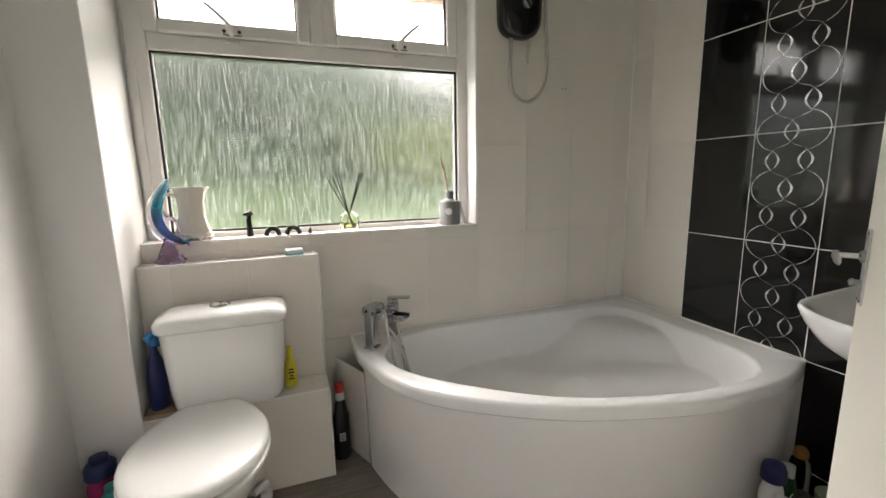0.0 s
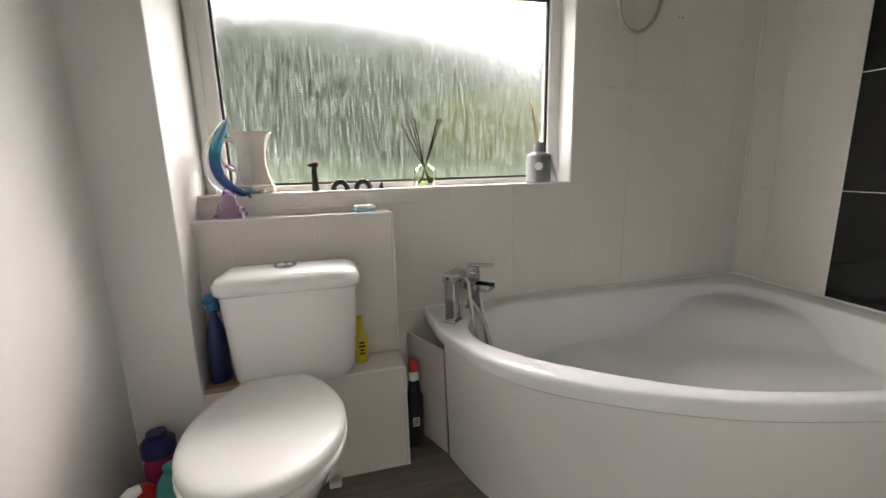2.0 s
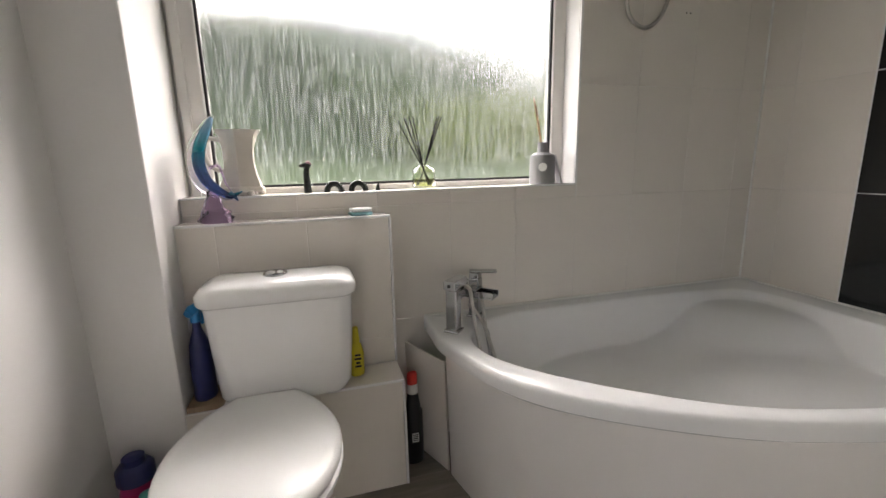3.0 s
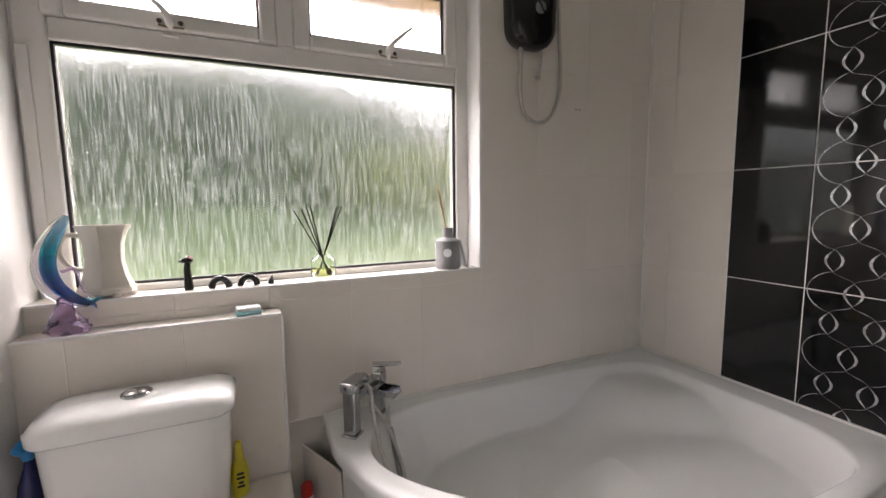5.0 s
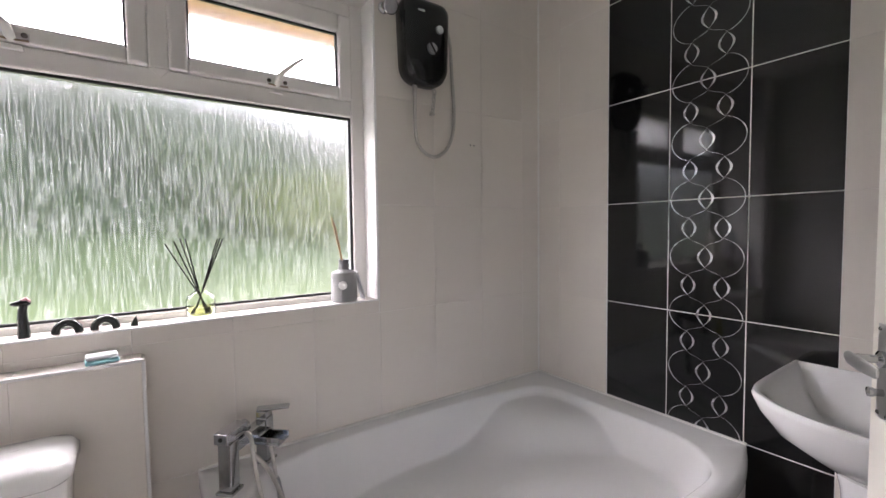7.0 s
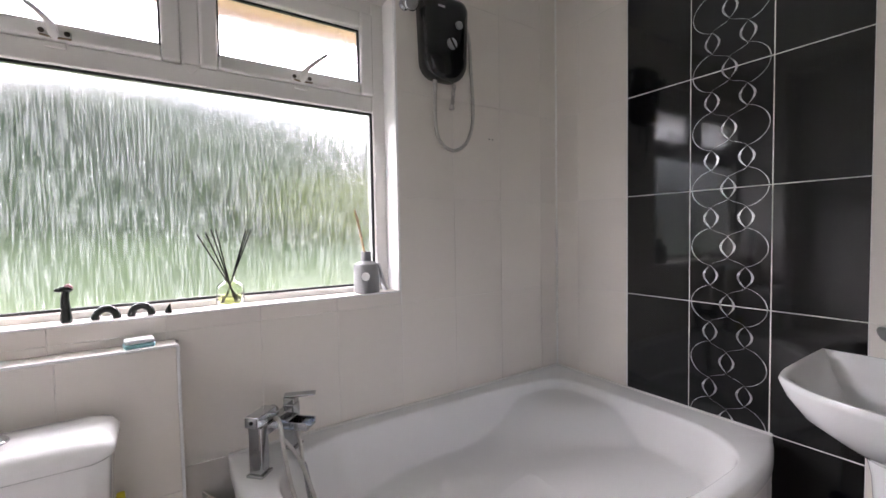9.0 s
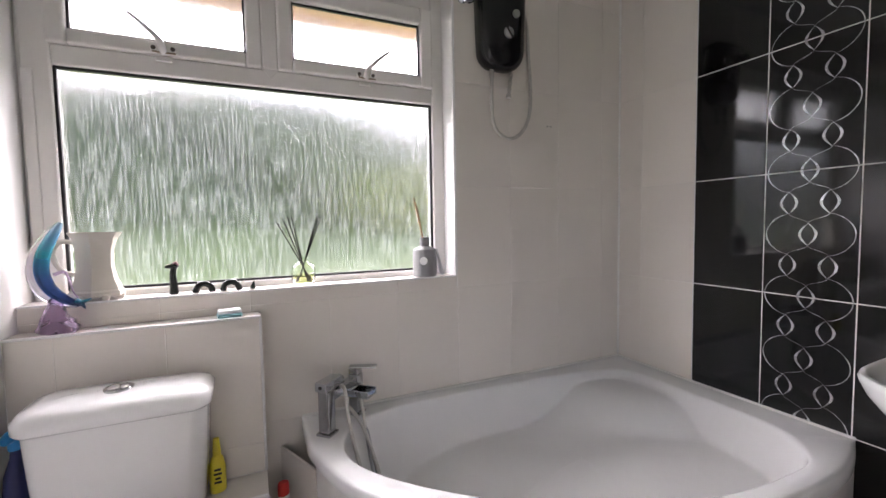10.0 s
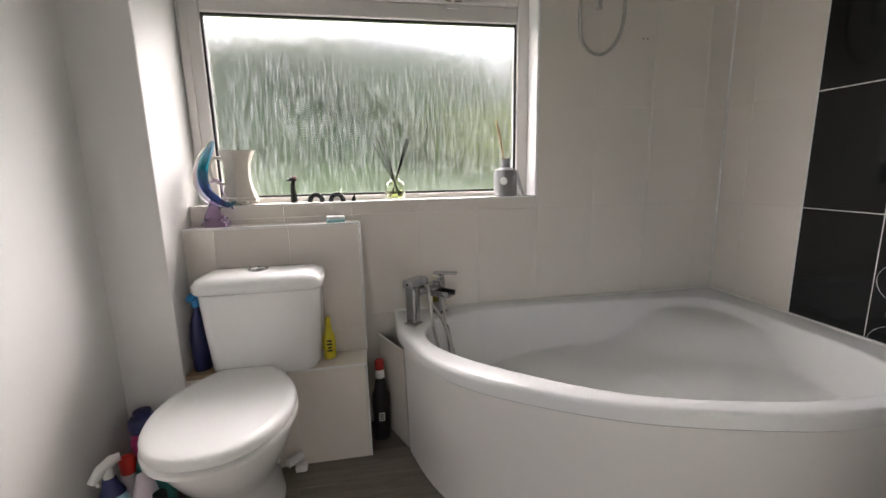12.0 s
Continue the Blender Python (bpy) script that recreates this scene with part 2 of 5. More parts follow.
box(DX1, 0.12, YB - 0.1, YB, -0.1, H, bm=b)
box(DX0, DX1, YB - 0.1, YB, 2.03, H, bm=b)
structure("wall_south", b, PAINT, "white painted wall with the doorway", "wall")
structure("ceiling", box(XL - 0.12, 0.12, YB - 0.1, 0.30, H, H + 0.1), CEIL, "plain white painted ceiling", "ceiling")
# unseen landing shell, its window gap made up to go with the fill lamp
b = box(-3.2, -3.1, -3.0, YB - 0.1, -0.1, H)
box(0.5, 0.6, -3.0, YB - 0.1, -0.1, H, bm=b)
box(-3.2, -3.12, -3.1, -3.0, -0.1, H, bm=b)
box(-2.2, 0.6, -3.1, -3.0, -0.1, H, bm=b)
box(-3.12, -2.2, -3.1, -3.0, -0.1, 0.85, bm=b)
box(-3.12, -2.2, -3.1, -3.0, 2.15, H, bm=b)
structure("wall_hall", b, PAINT, "plain painted landing walls beyond the doorway", "wall")
structure("ceiling_hall", box(-3.2, 0.6, -3.1, YB - 0.1, H, H + 0.1), CEIL, "plain white landing ceiling", "ceiling")
structure("floor_hall", box(-3.2, 0.6, -3.1, YB, -0.12, -0.02), FLOORM, "plain landing floor", "floor")
floor = structure("floor", box(XL - 0.05, 0.06, YB, 0.05, -0.12, -0.004), GASKET, "grey-brown wood-effect vinyl plank floor", "floor")

# boxing behind the toilet
BX1, UY, UZ, LZ = -1.658, -0.087, 0.904, 0.386
b = box(XP, BX1 - 0.0075, UY + 0.0012, 0.008, LZ, UZ - 0.0012)
box(XP, BX1 - 0.0075, PY + 0.0012, 0.008, 0, LZ - 0.0012, bm=b)
boxing = structure("boxing", b, GROUT, "stepped pipe boxing clad in white tiles", "boxing")


# ---- bath ----
OUT = [(-1.537, -0.004), (-1.537, -0.12), (-1.530, -0.25), (-1.450, -0.494), (-1.302, -0.672), (-1.0, -0.862), (-0.665, -0.972), (-0.462, -1.003), (-0.229, -0.995), (-0.09, -0.963), (-0.004, -0.93)]
INN = [(-1.20, -0.075), (-1.36, -0.135), (-1.432, -0.25), (-1.412, -0.40), (-1.255, -0.59), (-0.97, -0.805), (-0.64, -0.915), (-0.42, -0.938), (-0.235, -0.915), (-0.125, -0.76), (-0.118, -0.50), (-0.135, -0.19), (-0.33, -0.10), (-0.80, -0.07), (-1.20, -0.075)]


def resample(pts, n, closed=False):
    q = [Vector((p[0], p[1], 0)) for p in pts]
    d = [0.0]
    for a, c in zip(q, q[1:]):
        d.append(d[-1] + (c - a).length)
    out, k = [], 0
    for i in range(n):
        s = d[-1] * i / (n if closed else n - 1)
        while k < len(d) - 2 and d[k + 1] < s:
            k += 1
        f = (s - d[k]) / max(1e-9, d[k + 1] - d[k])
        out.append(q[k].lerp(q[k + 1], min(1, f)))
    return out


def bath():
    t = thing("corner_bath", (-0.75, -0.5, 0), "white acrylic offset corner bath with a curved front panel", "bath")
    front = resample([(p.x, p.y) for p in smooth_line([(x, y, 0) for x, y in OUT], 10)], 84)
    back = [Vector((-0.004, -0.93 * (1 - i / 44), 0)) for i in range(1, 44)] + [Vector((-0.004, -0.004, 0))] + [Vector((-0.004 - 1.533 * i / 64, -0.004, 0)) for i in range(1, 64)]
    outer = front + back
    n = len(outer)
    inner = resample([(p.x, p.y) for p in smooth_line([(x, y, 0) for x, y in INN], 12)], 1600, True)
    mid = Vector((-0.72, -0.46, 0))

    def angle(v):
        return math.atan2(v.y - mid.y, v.x - mid.x)
    # the inner rim, point for point beside the outer one
    ring_in = [min(inner, key=lambda q: abs((angle(q) - angle(o) + math.pi) % (2 * math.pi) - math.pi)) for o in outer]

    def at(ring, z):
        return [Vector((p.x, p.y, z)) for p in ring]

    def inset(ring, d):
        out = []
        for i, p in enumerate(ring):
            tng = ring[(i + 1) % n] - ring[i - 1]
            nor = Vector((-tng.y, tng.x, 0)).normalized()
            k = d if i < len(front) - 1 and i > 0 else 0
            out.append(p + nor * k)
        return out
    floor_in = [mid + (p - mid) * 0.80 for p in ring_in]
    rings = [at(inset(outer, 0.012), RIM - 0.055), at(outer, RIM - 0.045), at(outer, RIM - 0.014), at(inset(outer, 0.005), RIM - 0.004), at(inset(outer, 0.014), RIM)]
    lip = [o.lerp(i, 0.90) for o, i in zip(outer, ring_in)]
    rings += [at(lip, RIM - 0.001), at([o.lerp(i, 0.97) for o, i in zip(outer, ring_in)], RIM - 0.004), at(ring_in, RIM - 0.012)]
    # the wall of the tub, and the three-cornered seat across the corner of the room
    sa, sc = Vector((-0.61, -0.185, 0)), Vector((-0.135, -0.552, 0))
    along = (sc - sa).normalized()
    to_corner = Vector((-along.y, along.x, 0))

    def height(w, drop):
        z = RIM - drop
        s = (w - sa).dot(to_corner)
        f = min(1, max(-0.3, (w - sa).dot(along) / (sc - sa).length))
        s += 0.018 * math.sin(math.pi * max(0, f))
        # a seat that meets its steep back in a crease, crisp at one end and melting into the wall at the other
        k = min(1, (f + 0.3) / 0.95)
        k = k * k * (3 - 2 * k)
        seat_top = 0.358 + 0.05 * s - 1.5 * max(0, -s - 0.12) ** 2 - 0.10 * (1 - k)
        rest, soft_edge = seat_top + 1.05 * s * (0.05 + 0.95 * k), 0.004 + 0.07 * (1 - f) ** 2
        seat = 0.5 * (seat_top + rest + math.hypot(seat_top - rest, soft_edge))
        ledge = RIM - 0.04
        seat = 0.5 * (seat + ledge - math.hypot(seat - ledge, 0.05))
        return max(z, 0.5 * (z + seat + math.hypot(z - seat, 0.03)) - 0.015 * min(1, max(0, (z - RIM + 0.06) / 0.05)))

    for i in range(1, 49):
        f = i / 48
        drop = 0.012 + 0.36 * (1 - (1 - f) ** 2.1)
        r = []
        for p, q in zip(ring_in, floor_in):
            w = p.lerp(q, f)
            r.append(Vector((w.x, w.y, height(w, drop))))
        rings.append(r)
    for k in [1 - 0.01 * j for j in range(1, 73)]:
        r = []
        for p in floor_in:
            w = mid.lerp(p, k)
            r.append(Vector((w.x, w.y, height(w, 0.374 + 0.006 * (1 - k)))))
        rings.append(r)
    part("tub", loft(rings, cap0=False), ACRYLIC, t, smooth=50)
    # curved panel under the rim
    start = next(i for i, p in enumerate(front) if p.y < -0.215)

    def lean(d, z):
        return [Vector((p.x, p.y, z)) for p in inset(outer, d)[start:len(front)]]
    prs = [lean(0.014, RIM - 0.05), lean(0.020, 0.25), lean(0.026, 0.002)]
    thick = [lean(0.032, 0.002), lean(0.026, 0.25), lean(0.020, RIM - 0.05)]
    part("front_panel", loft(prs + thick, False, False, closed=False), PANEL, t, "smooth curved white bath panel", smooth=40)
    return t


bath()


def toilet():
    cx = -2.035
    t = thing("toilet", (cx, -0.4, 0), "white ceramic close-coupled toilet with the lid closed", "toilet")

    def rrect(x0, x1, y0, y1, r, z, k=6, bow=0.0):
        pts = []
        for (ax, ay, a0) in ((x1 - r, y1 - r, 0), (x0 + r, y1 - r, 90), (x0 + r, y0 + r, 180), (x1 - r, y0 + r, 270)):
            for i in range(k + 1):
                a = radians(a0 + 90 * i / k)
                x, y = ax + r * math.cos(a), ay + r * math.sin(a)
                f = (x - (x0 + x1) / 2) / (x1 - x0) * 2
                if y < (y0 + y1) / 2:
                    y -= bow * (1 - f * f)
                pts.append(Vector((x, y, z)))
        return pts
    c0, c1, cy0, cy1 = -2.205, -1.805, -0.27, UY - 0.004
    rings = [rrect(c0 + 0.05, c1 - 0.05, cy0 + 0.04, cy1, 0.04, 0.396, bow=0.015), rrect(c0 + 0.028, c1 - 0.028, cy0 + 0.018, cy1, 0.045, 0.404, bow=0.02), rrect(c0 + 0.016, c1 - 0.016, cy0 + 0.008, cy1, 0.045, 0.43, bow=0.025),
             rrect(c0 + 0.008, c1 - 0.006, cy0 + 0.003, cy1, 0.04, 0.57, bow=0.03), rrect(c0, c1, cy0, cy1, 0.04, 0.705, bow=0.032)]
    part("cistern", loft(rings), CERAMIC, t, smooth=40)
    e = 0.012
    rings = [rrect(c0 - e + 0.006, c1 + e - 0.006, cy0 - e + 0.006, cy1, 0.035, 0.704, bow=0.035), rrect(c0 - e, c1 + e, cy0 - e, cy1, 0.04, 0.712, bow=0.036),
             rrect(c0 - e, c1 + e, cy0 - e, cy1, 0.04, 0.735, bow=0.036), rrect(c0 - e + 0.012, c1 + e - 0.012, cy0 - e + 0.012, cy1 - 0.008, 0.04, 0.752, bow=0.034),
             rrect(c0 + 0.03, c1 - 0.03, cy0 + 0.03, cy1 - 0.03, 0.035, 0.762, bow=0.03), rrect(c0 + 0.10, c1 - 0.10, cy0 + 0.07, cy1 - 0.07, 0.02, 0.765, bow=0.01)]
    lid = part("cistern_lid", loft(rings), CERAMIC, t, smooth=50)
    b = lathe([(0.034, 0.760), (0.034, 0.768), (0.031, 0.771), (0.027, 0.7685), (0, 0.7685)], (cx + 0.02, -0.19, 0), 28)
    part("flush_button", b, CHROME, lid, "round chrome dual flush button", smooth=40)
    for s, wide in ((-1, 0.013), (1, 0.009)):
        b = lathe([(wide, 0.768), (wide, 0.7705), (wide * 0.8, 0.772), (0, 0.772)], (cx + 0.02 + s * 0.0125, -0.19, 0), 20, sy=1.5)
        part("push_plate", b, SATIN, lid, smooth=40)

    def oval(z, front, width, back, grow=0.0, flat=0.62, n=44):
        """Seat outline: a straight back edge, a long rounded front."""
        ym = (front + back) / 2
        pts = []
        for i in range(n):
            a = 2 * math.pi * i / n
            s, c = math.sin(a), math.cos(a)
            x = (width / 2 + grow) * math.copysign(abs(c) ** 0.92, c)
            y = ym + (back - front + 2 * grow) / 2 * s
            if s > 0:
                x *= 1 - 0.34 * s ** 2.0
                y = ym + (back - ym + grow) * (min(1, s * 1.18) - 0.02 * max(0, abs(c) - 0.1) * (s > 0.85))
            pts.append(Vector((cx + x, y, z)))
        return pts
    f, w, bk = -0.76, 0.392, -0.265
    cx = -2.062
    rings = [oval(0.408, f + 0.01, w - 0.02, bk), oval(0.414, f, w, bk), oval(0.428, f, w, bk), oval(0.435, f + 0.004, w - 0.008, bk - 0.003), oval(0.4405, f + 0.012, w - 0.024, bk - 0.008), oval(0.4425, f + 0.03, w - 0.06, bk - 0.02), oval(0.4435, f + 0.12, w - 0.2, bk - 0.1)]
    lid2 = part("seat_lid", loft(rings), SEATM, t, "closed white plastic seat lid", smooth=50)
    rings = [oval(0.388, f + 0.004, w - 0.01, bk), oval(0.392, f - 0.004, w + 0.004, bk), oval(0.402, f - 0.004, w + 0.004, bk), oval(0.4065, f + 0.004, w - 0.01, bk)]
    part("seat_ring", loft(rings), SEATM, t, smooth=50)
    for s in (-1, 1):
        b = tube([(cx + s * 0.075 - 0.02, bk + 0.004, 0.41), (cx + s * 0.075 + 0.02, bk + 0.004, 0.41)], 0.013, 12)
        part("hinge", b, SEATM, t, smooth=40)
    # pan and foot
    spec = ((0.387, -0.725, 0.352, -0.24), (0.37, -0.728, 0.356, -0.235), (0.33, -0.715, 0.345, -0.22), (0.26, -0.67, 0.30, -0.2), (0.19, -0.60, 0.235, -0.2), (0.12, -0.555, 0.19, -0.2), (0.05, -0.55, 0.19, -0.2), (0.012, -0.565, 0.205, -0.2), (0.0, -0.57, 0.21, -0.2))
    pan = part("pan", loft([oval(z, a, c, d) for z, a, c, d in spec]), CERAMIC, t, smooth=50)
    for s in (-1, 1):
        b = lathe([(0.007, 0), (0.007, 0.004), (0.0, 0.006)], (cx + s * 0.094, -0.46, 0.03), 10, turn=Matrix.Rotation(radians(90 * s), 3, "Y"))
        part("floor_screw", b, GASKET, pan)
    b = tube([(cx + 0.03, -0.29, 0.30), (cx + 0.05, -0.235, 0.24), (cx + 0.05, -0.21, 0.22)], 0.05, 14)
    part("outlet", b, CERAMIC, t, smooth=40)
    # shelf between pan and cistern
    part("cistern_shelf", box(cx - 0.12, cx + 0.12, -0.30, UY - 0.01, 0.362, 0.4, 0.012), CERAMIC, t)
    return t


toilet()


# ---- window ----
def window():
    w = tagged(thing("window_1", (-1.6, 0.10, WZ0), "white double-glazed window with obscure glass and two top-hung fanlights", "window"), kind="structure")
    F0, F1 = 0.10, 0.165
    gx0, gx1, gz0, gz1 = -2.205, -0.963, 1.0, 1.694
    b = box(WX0 + 0.009, gx0, F0, F1, WZ0 - 0.02, WZ1, 0.007, 3)
    part("joint", box(WX0 - 0.004, WX0 + 0.009, F0 + 0.012, F1, WZ0 - 0.02, WZ1), SEAL, w, "recessed sealant joint beside the frame")
    part("cover_strip", box(WX0 + 0.011, WX0 + 0.040, F0 - 0.007, F0 + 0.004, WZ0, 1.674, 0.003, 3), UPVC, w, "white plastic cover strip")
    part("window_frame", b, UPVC, w)
    part("window_frame", box(gx1, WX1 + 0.01, F0, F1, WZ0 - 0.02, WZ1, 0.007, 3), UPVC, w)
    part("window_frame", box(gx0, gx1, F0, F1, WZ0 - 0.02, gz0, 0.007, 3), UPVC, w)
    part("transom", box(gx0, gx1, F0, F1, gz1, 1.757, 0.007, 3), UPVC, w)
    part("mullion", box(-1.618, -1.562, F0 - 0.002, F1, 1.757, 2.08, 0.007, 3), UPVC, w)
    b = bmesh.new()
    vs = [bm_v for bm_v in [b.verts.new(p) for p in ((-1.618, F0 - 0.002, 1.757), (-1.562, F0 - 0.002, 1.757), (-1.59, F0 - 0.002, 1.727))]]
    vs2 = [b.verts.new((v.co.x, F0 + 0.01, v.co.z)) for v in vs]
    b.faces.new(vs)
    b.faces.new(vs2[::-1])
    for i in range(3):
        b.faces.new((vs[i], vs2[i], vs2[(i + 1) % 3], vs[(i + 1) % 3]))
    part("mullion_weld", b, UPVC, w)
    part("window_frame", box(gx0, gx1, F0, F1, 2.08, WZ1, 0.004), UPVC, w)
    def gasket(x0, x1, z0, z1, y, t, own):
        g = box(x0 - t, x0 + t, y, y + 0.012, z0, z1)
        box(x1 - t, x1 + t, y, y + 0.012, z0, z1, bm=g)
        box(x0, x1, y, y + 0.012, z0 - t, z0 + t, bm=g)
        box(x0, x1, y, y + 0.012, z1 - t, z1 + t, bm=g)
        part("gasket", g, GASKET, own, "black rubber glazing gasket")
    def glass(x0, x1, z0, z1, y, own):
        g = part("pane", box(x0, x1, y, y + 0.004, z0, z1), GLASSM, own, "obscure patterned glass")
        g.visible_shadow = False
        return g
    glass(gx0 - 0.01, gx1 + 0.01, gz0 - 0.01, gz1 + 0.01, 0.124, w)
    gasket(gx0 + 0.002, gx1 - 0.002, gz0 + 0.002, gz1 - 0.002, 0.110, 0.006, w)
    # fanlights
    for (a0, a1) in ((-2.215, -1.616), (-1.564, -0.96)):
        s = part("fanlight", box(a0, a0 + 0.052, 0.087, 0.14, 1.757, 2.078, 0.009, 3), UPVC, w, "white top-hung opening sash")
        part("sash_rail", box(a1 - 0.052, a1, 0.087, 0.14, 1.757, 2.078, 0.009, 3), UPVC, s)
        part("sash_rail", box(a0 + 0.052, a1 - 0.052, 0.087, 0.14, 1.757, 1.805, 0.009, 3), UPVC, s)
        part("sash_rail", box(a0 + 0.052, a1 - 0.052, 0.087, 0.14, 2.012, 2.078, 0.009, 3), UPVC, s)
        glass(a0 + 0.045, a1 - 0.045, 1.797, 2.02, 0.124, s)
        gasket(a0 + 0.054, a1 - 0.054, 1.807, 2.01, 0.108, 0.005, s)
    return w


WINDOW = window()

# ---- taps, shower, basin, door ----
def bath_tap():
    t = thing("bath_mixer_tap", (-1.44, -0.17, RIM), "square chrome bath mixer tap with a shower hose", "tap")
    ax = Vector((0.70, 0.71, 0)).normalized()          # along the bridge
    a, c = Vector((-1.472, -0.176, RIM)), Vector((-1.352, -0.062, RIM))

    def slab(p, q, half, low, high, bev=0.004):
        m = Matrix.Translation((p + q) / 2) @ Matrix.Rotation(math.atan2((q - p).y, (q - p).x), 4, "Z")
        b = box(-(q - p).length / 2, (q - p).length / 2, -half, half, low, high, bev)
        bmesh.ops.transform(b, matrix=m, verts=b.verts)
        return b
    for p in (a, c):
        part("pillar", slab(p - ax * 0.020, p + ax * 0.020, 0.020, 0.004, 0.148), CHROME, t)
        part("flange", slab(p - ax * 0.027, p + ax * 0.027, 0.027, 0, 0.010, 0.004), CHROME, t)
    out = Vector((0.72, -0.69, 0)).normalized()
    mid = (a + c) / 2
    part("bridge", slab(a, c, 0.017, 0.108, 0.142), CHROME, t)
    k = part("diverter", slab(a - ax * 0.032, a + ax * 0.060, 0.021, 0.150, 0.182, 0.003), CHROME, t, "square chrome diverter handle")
    R = Matrix.Rotation(math.atan2(ax.y, ax.x), 3, "Z") @ Matrix.Rotation(radians(-90), 3, "Y")
    part("index", lathe([(0.006, 0), (0.006, 0.001), (0, 0.0012)], a - ax * 0.0322 + Vector((0, 0, 0.166)), 12, turn=R), BLACKP, k)
    part("collar", lathe([(0.016, 0), (0.019, 0.003), (0.019, 0.018), (0.016, 0.021)], a + ax * 0.080 + Vector((0, 0, 0.158)), 20, turn=R), CHROME, t, smooth=40)
    # spout with an open trough
    s0 = mid + ax * 0.024
    sp = part("spout", slab(s0, s0 + out * 0.105, 0.030, 0.098, 0.106, 0.002), CHROME, t, "flat open waterfall spout")
    for d in (-0.027, 0.027):
        part("spout_cheek", slab(s0 + ax * d, s0 + ax * d + out * 0.105, 0.003, 0.106, 0.122, 0.001), CHROME, sp)
    part("spout_roof", slab(s0 - out * 0.01, s0 + out * 0.045, 0.030, 0.122, 0.128, 0.002), CHROME, sp)
    # lever over the far pillar
    h = part("lever", slab(c - ax * 0.018, c + ax * 0.018, 0.018, 0.146, 0.168, 0.003), CHROME, t)
    lv = Vector((0.93, -0.37, 0))
    part("lever_blade", slab(c - lv * 0.022, c + lv * 0.078, 0.017, 0.168, 0.176, 0.003), CHROME, h)
    # hose that hangs into the tub and back up to the handset
    hp = smooth_line([(-1.420, -0.150, 0.655), (-1.412, -0.175, 0.645), (-1.408, -0.186, 0.59), (-1.400, -0.192, 0.52), (-1.386, -0.198, 0.44), (-1.358, -0.21, 0.33), (-1.325, -0.215, 0.26), (-1.300, -0.20, 0.25), (-1.300, -0.165, 0.32),
                      (-1.325, -0.150, 0.42), (-1.352, -0.150, 0.50), (-1.378, -0.150, 0.55), (-1.405, -0.140, 0.585)], 16)
    part("shower_hose", tube(hp, 0.0065, 8, radii=[0.0068 if i % 2 else 0.0062 for i in range(len(hp))]), HOSEM, t, "ribbed metal shower hose", smooth=60)
    hs = smooth_line([(-1.352, -0.120, 0.612), (-1.342, -0.122, 0.54), (-1.334, -0.124, 0.465)], 8)
    part("handset_hose", tube(hs, 0.006, 8, radii=[0.0064 if i % 2 else 0.0058 for i in range(len(hs))]), HOSEM, t, "ribbed metal shower hose", smooth=60)
    hd = [Vector((-1.335, -0.124, 0.475)), Vector((-1.333, -0.125, 0.462)), Vector((-1.331, -0.126, 0.455)), Vector((-1.330, -0.127, 0.45)), Vector((-1.322, -0.135, 0.39)), Vector((-1.308, -0.147, 0.29)), Vector((-1.302, -0.152, 0.25))]
    part("handset", tube(hd, 0.01, 14, radii=[0.0085, 0.0105, 0.0105, 0.009, 0.0125, 0.015, 0.012]), CHROME, t, "slim chrome hand shower", smooth=50)
    return t


bath_tap()

GREYD = material("grey_dial", (0.50, 0.51, 0.53), 0.2, 0.6, 0.05, 20, 0.005)


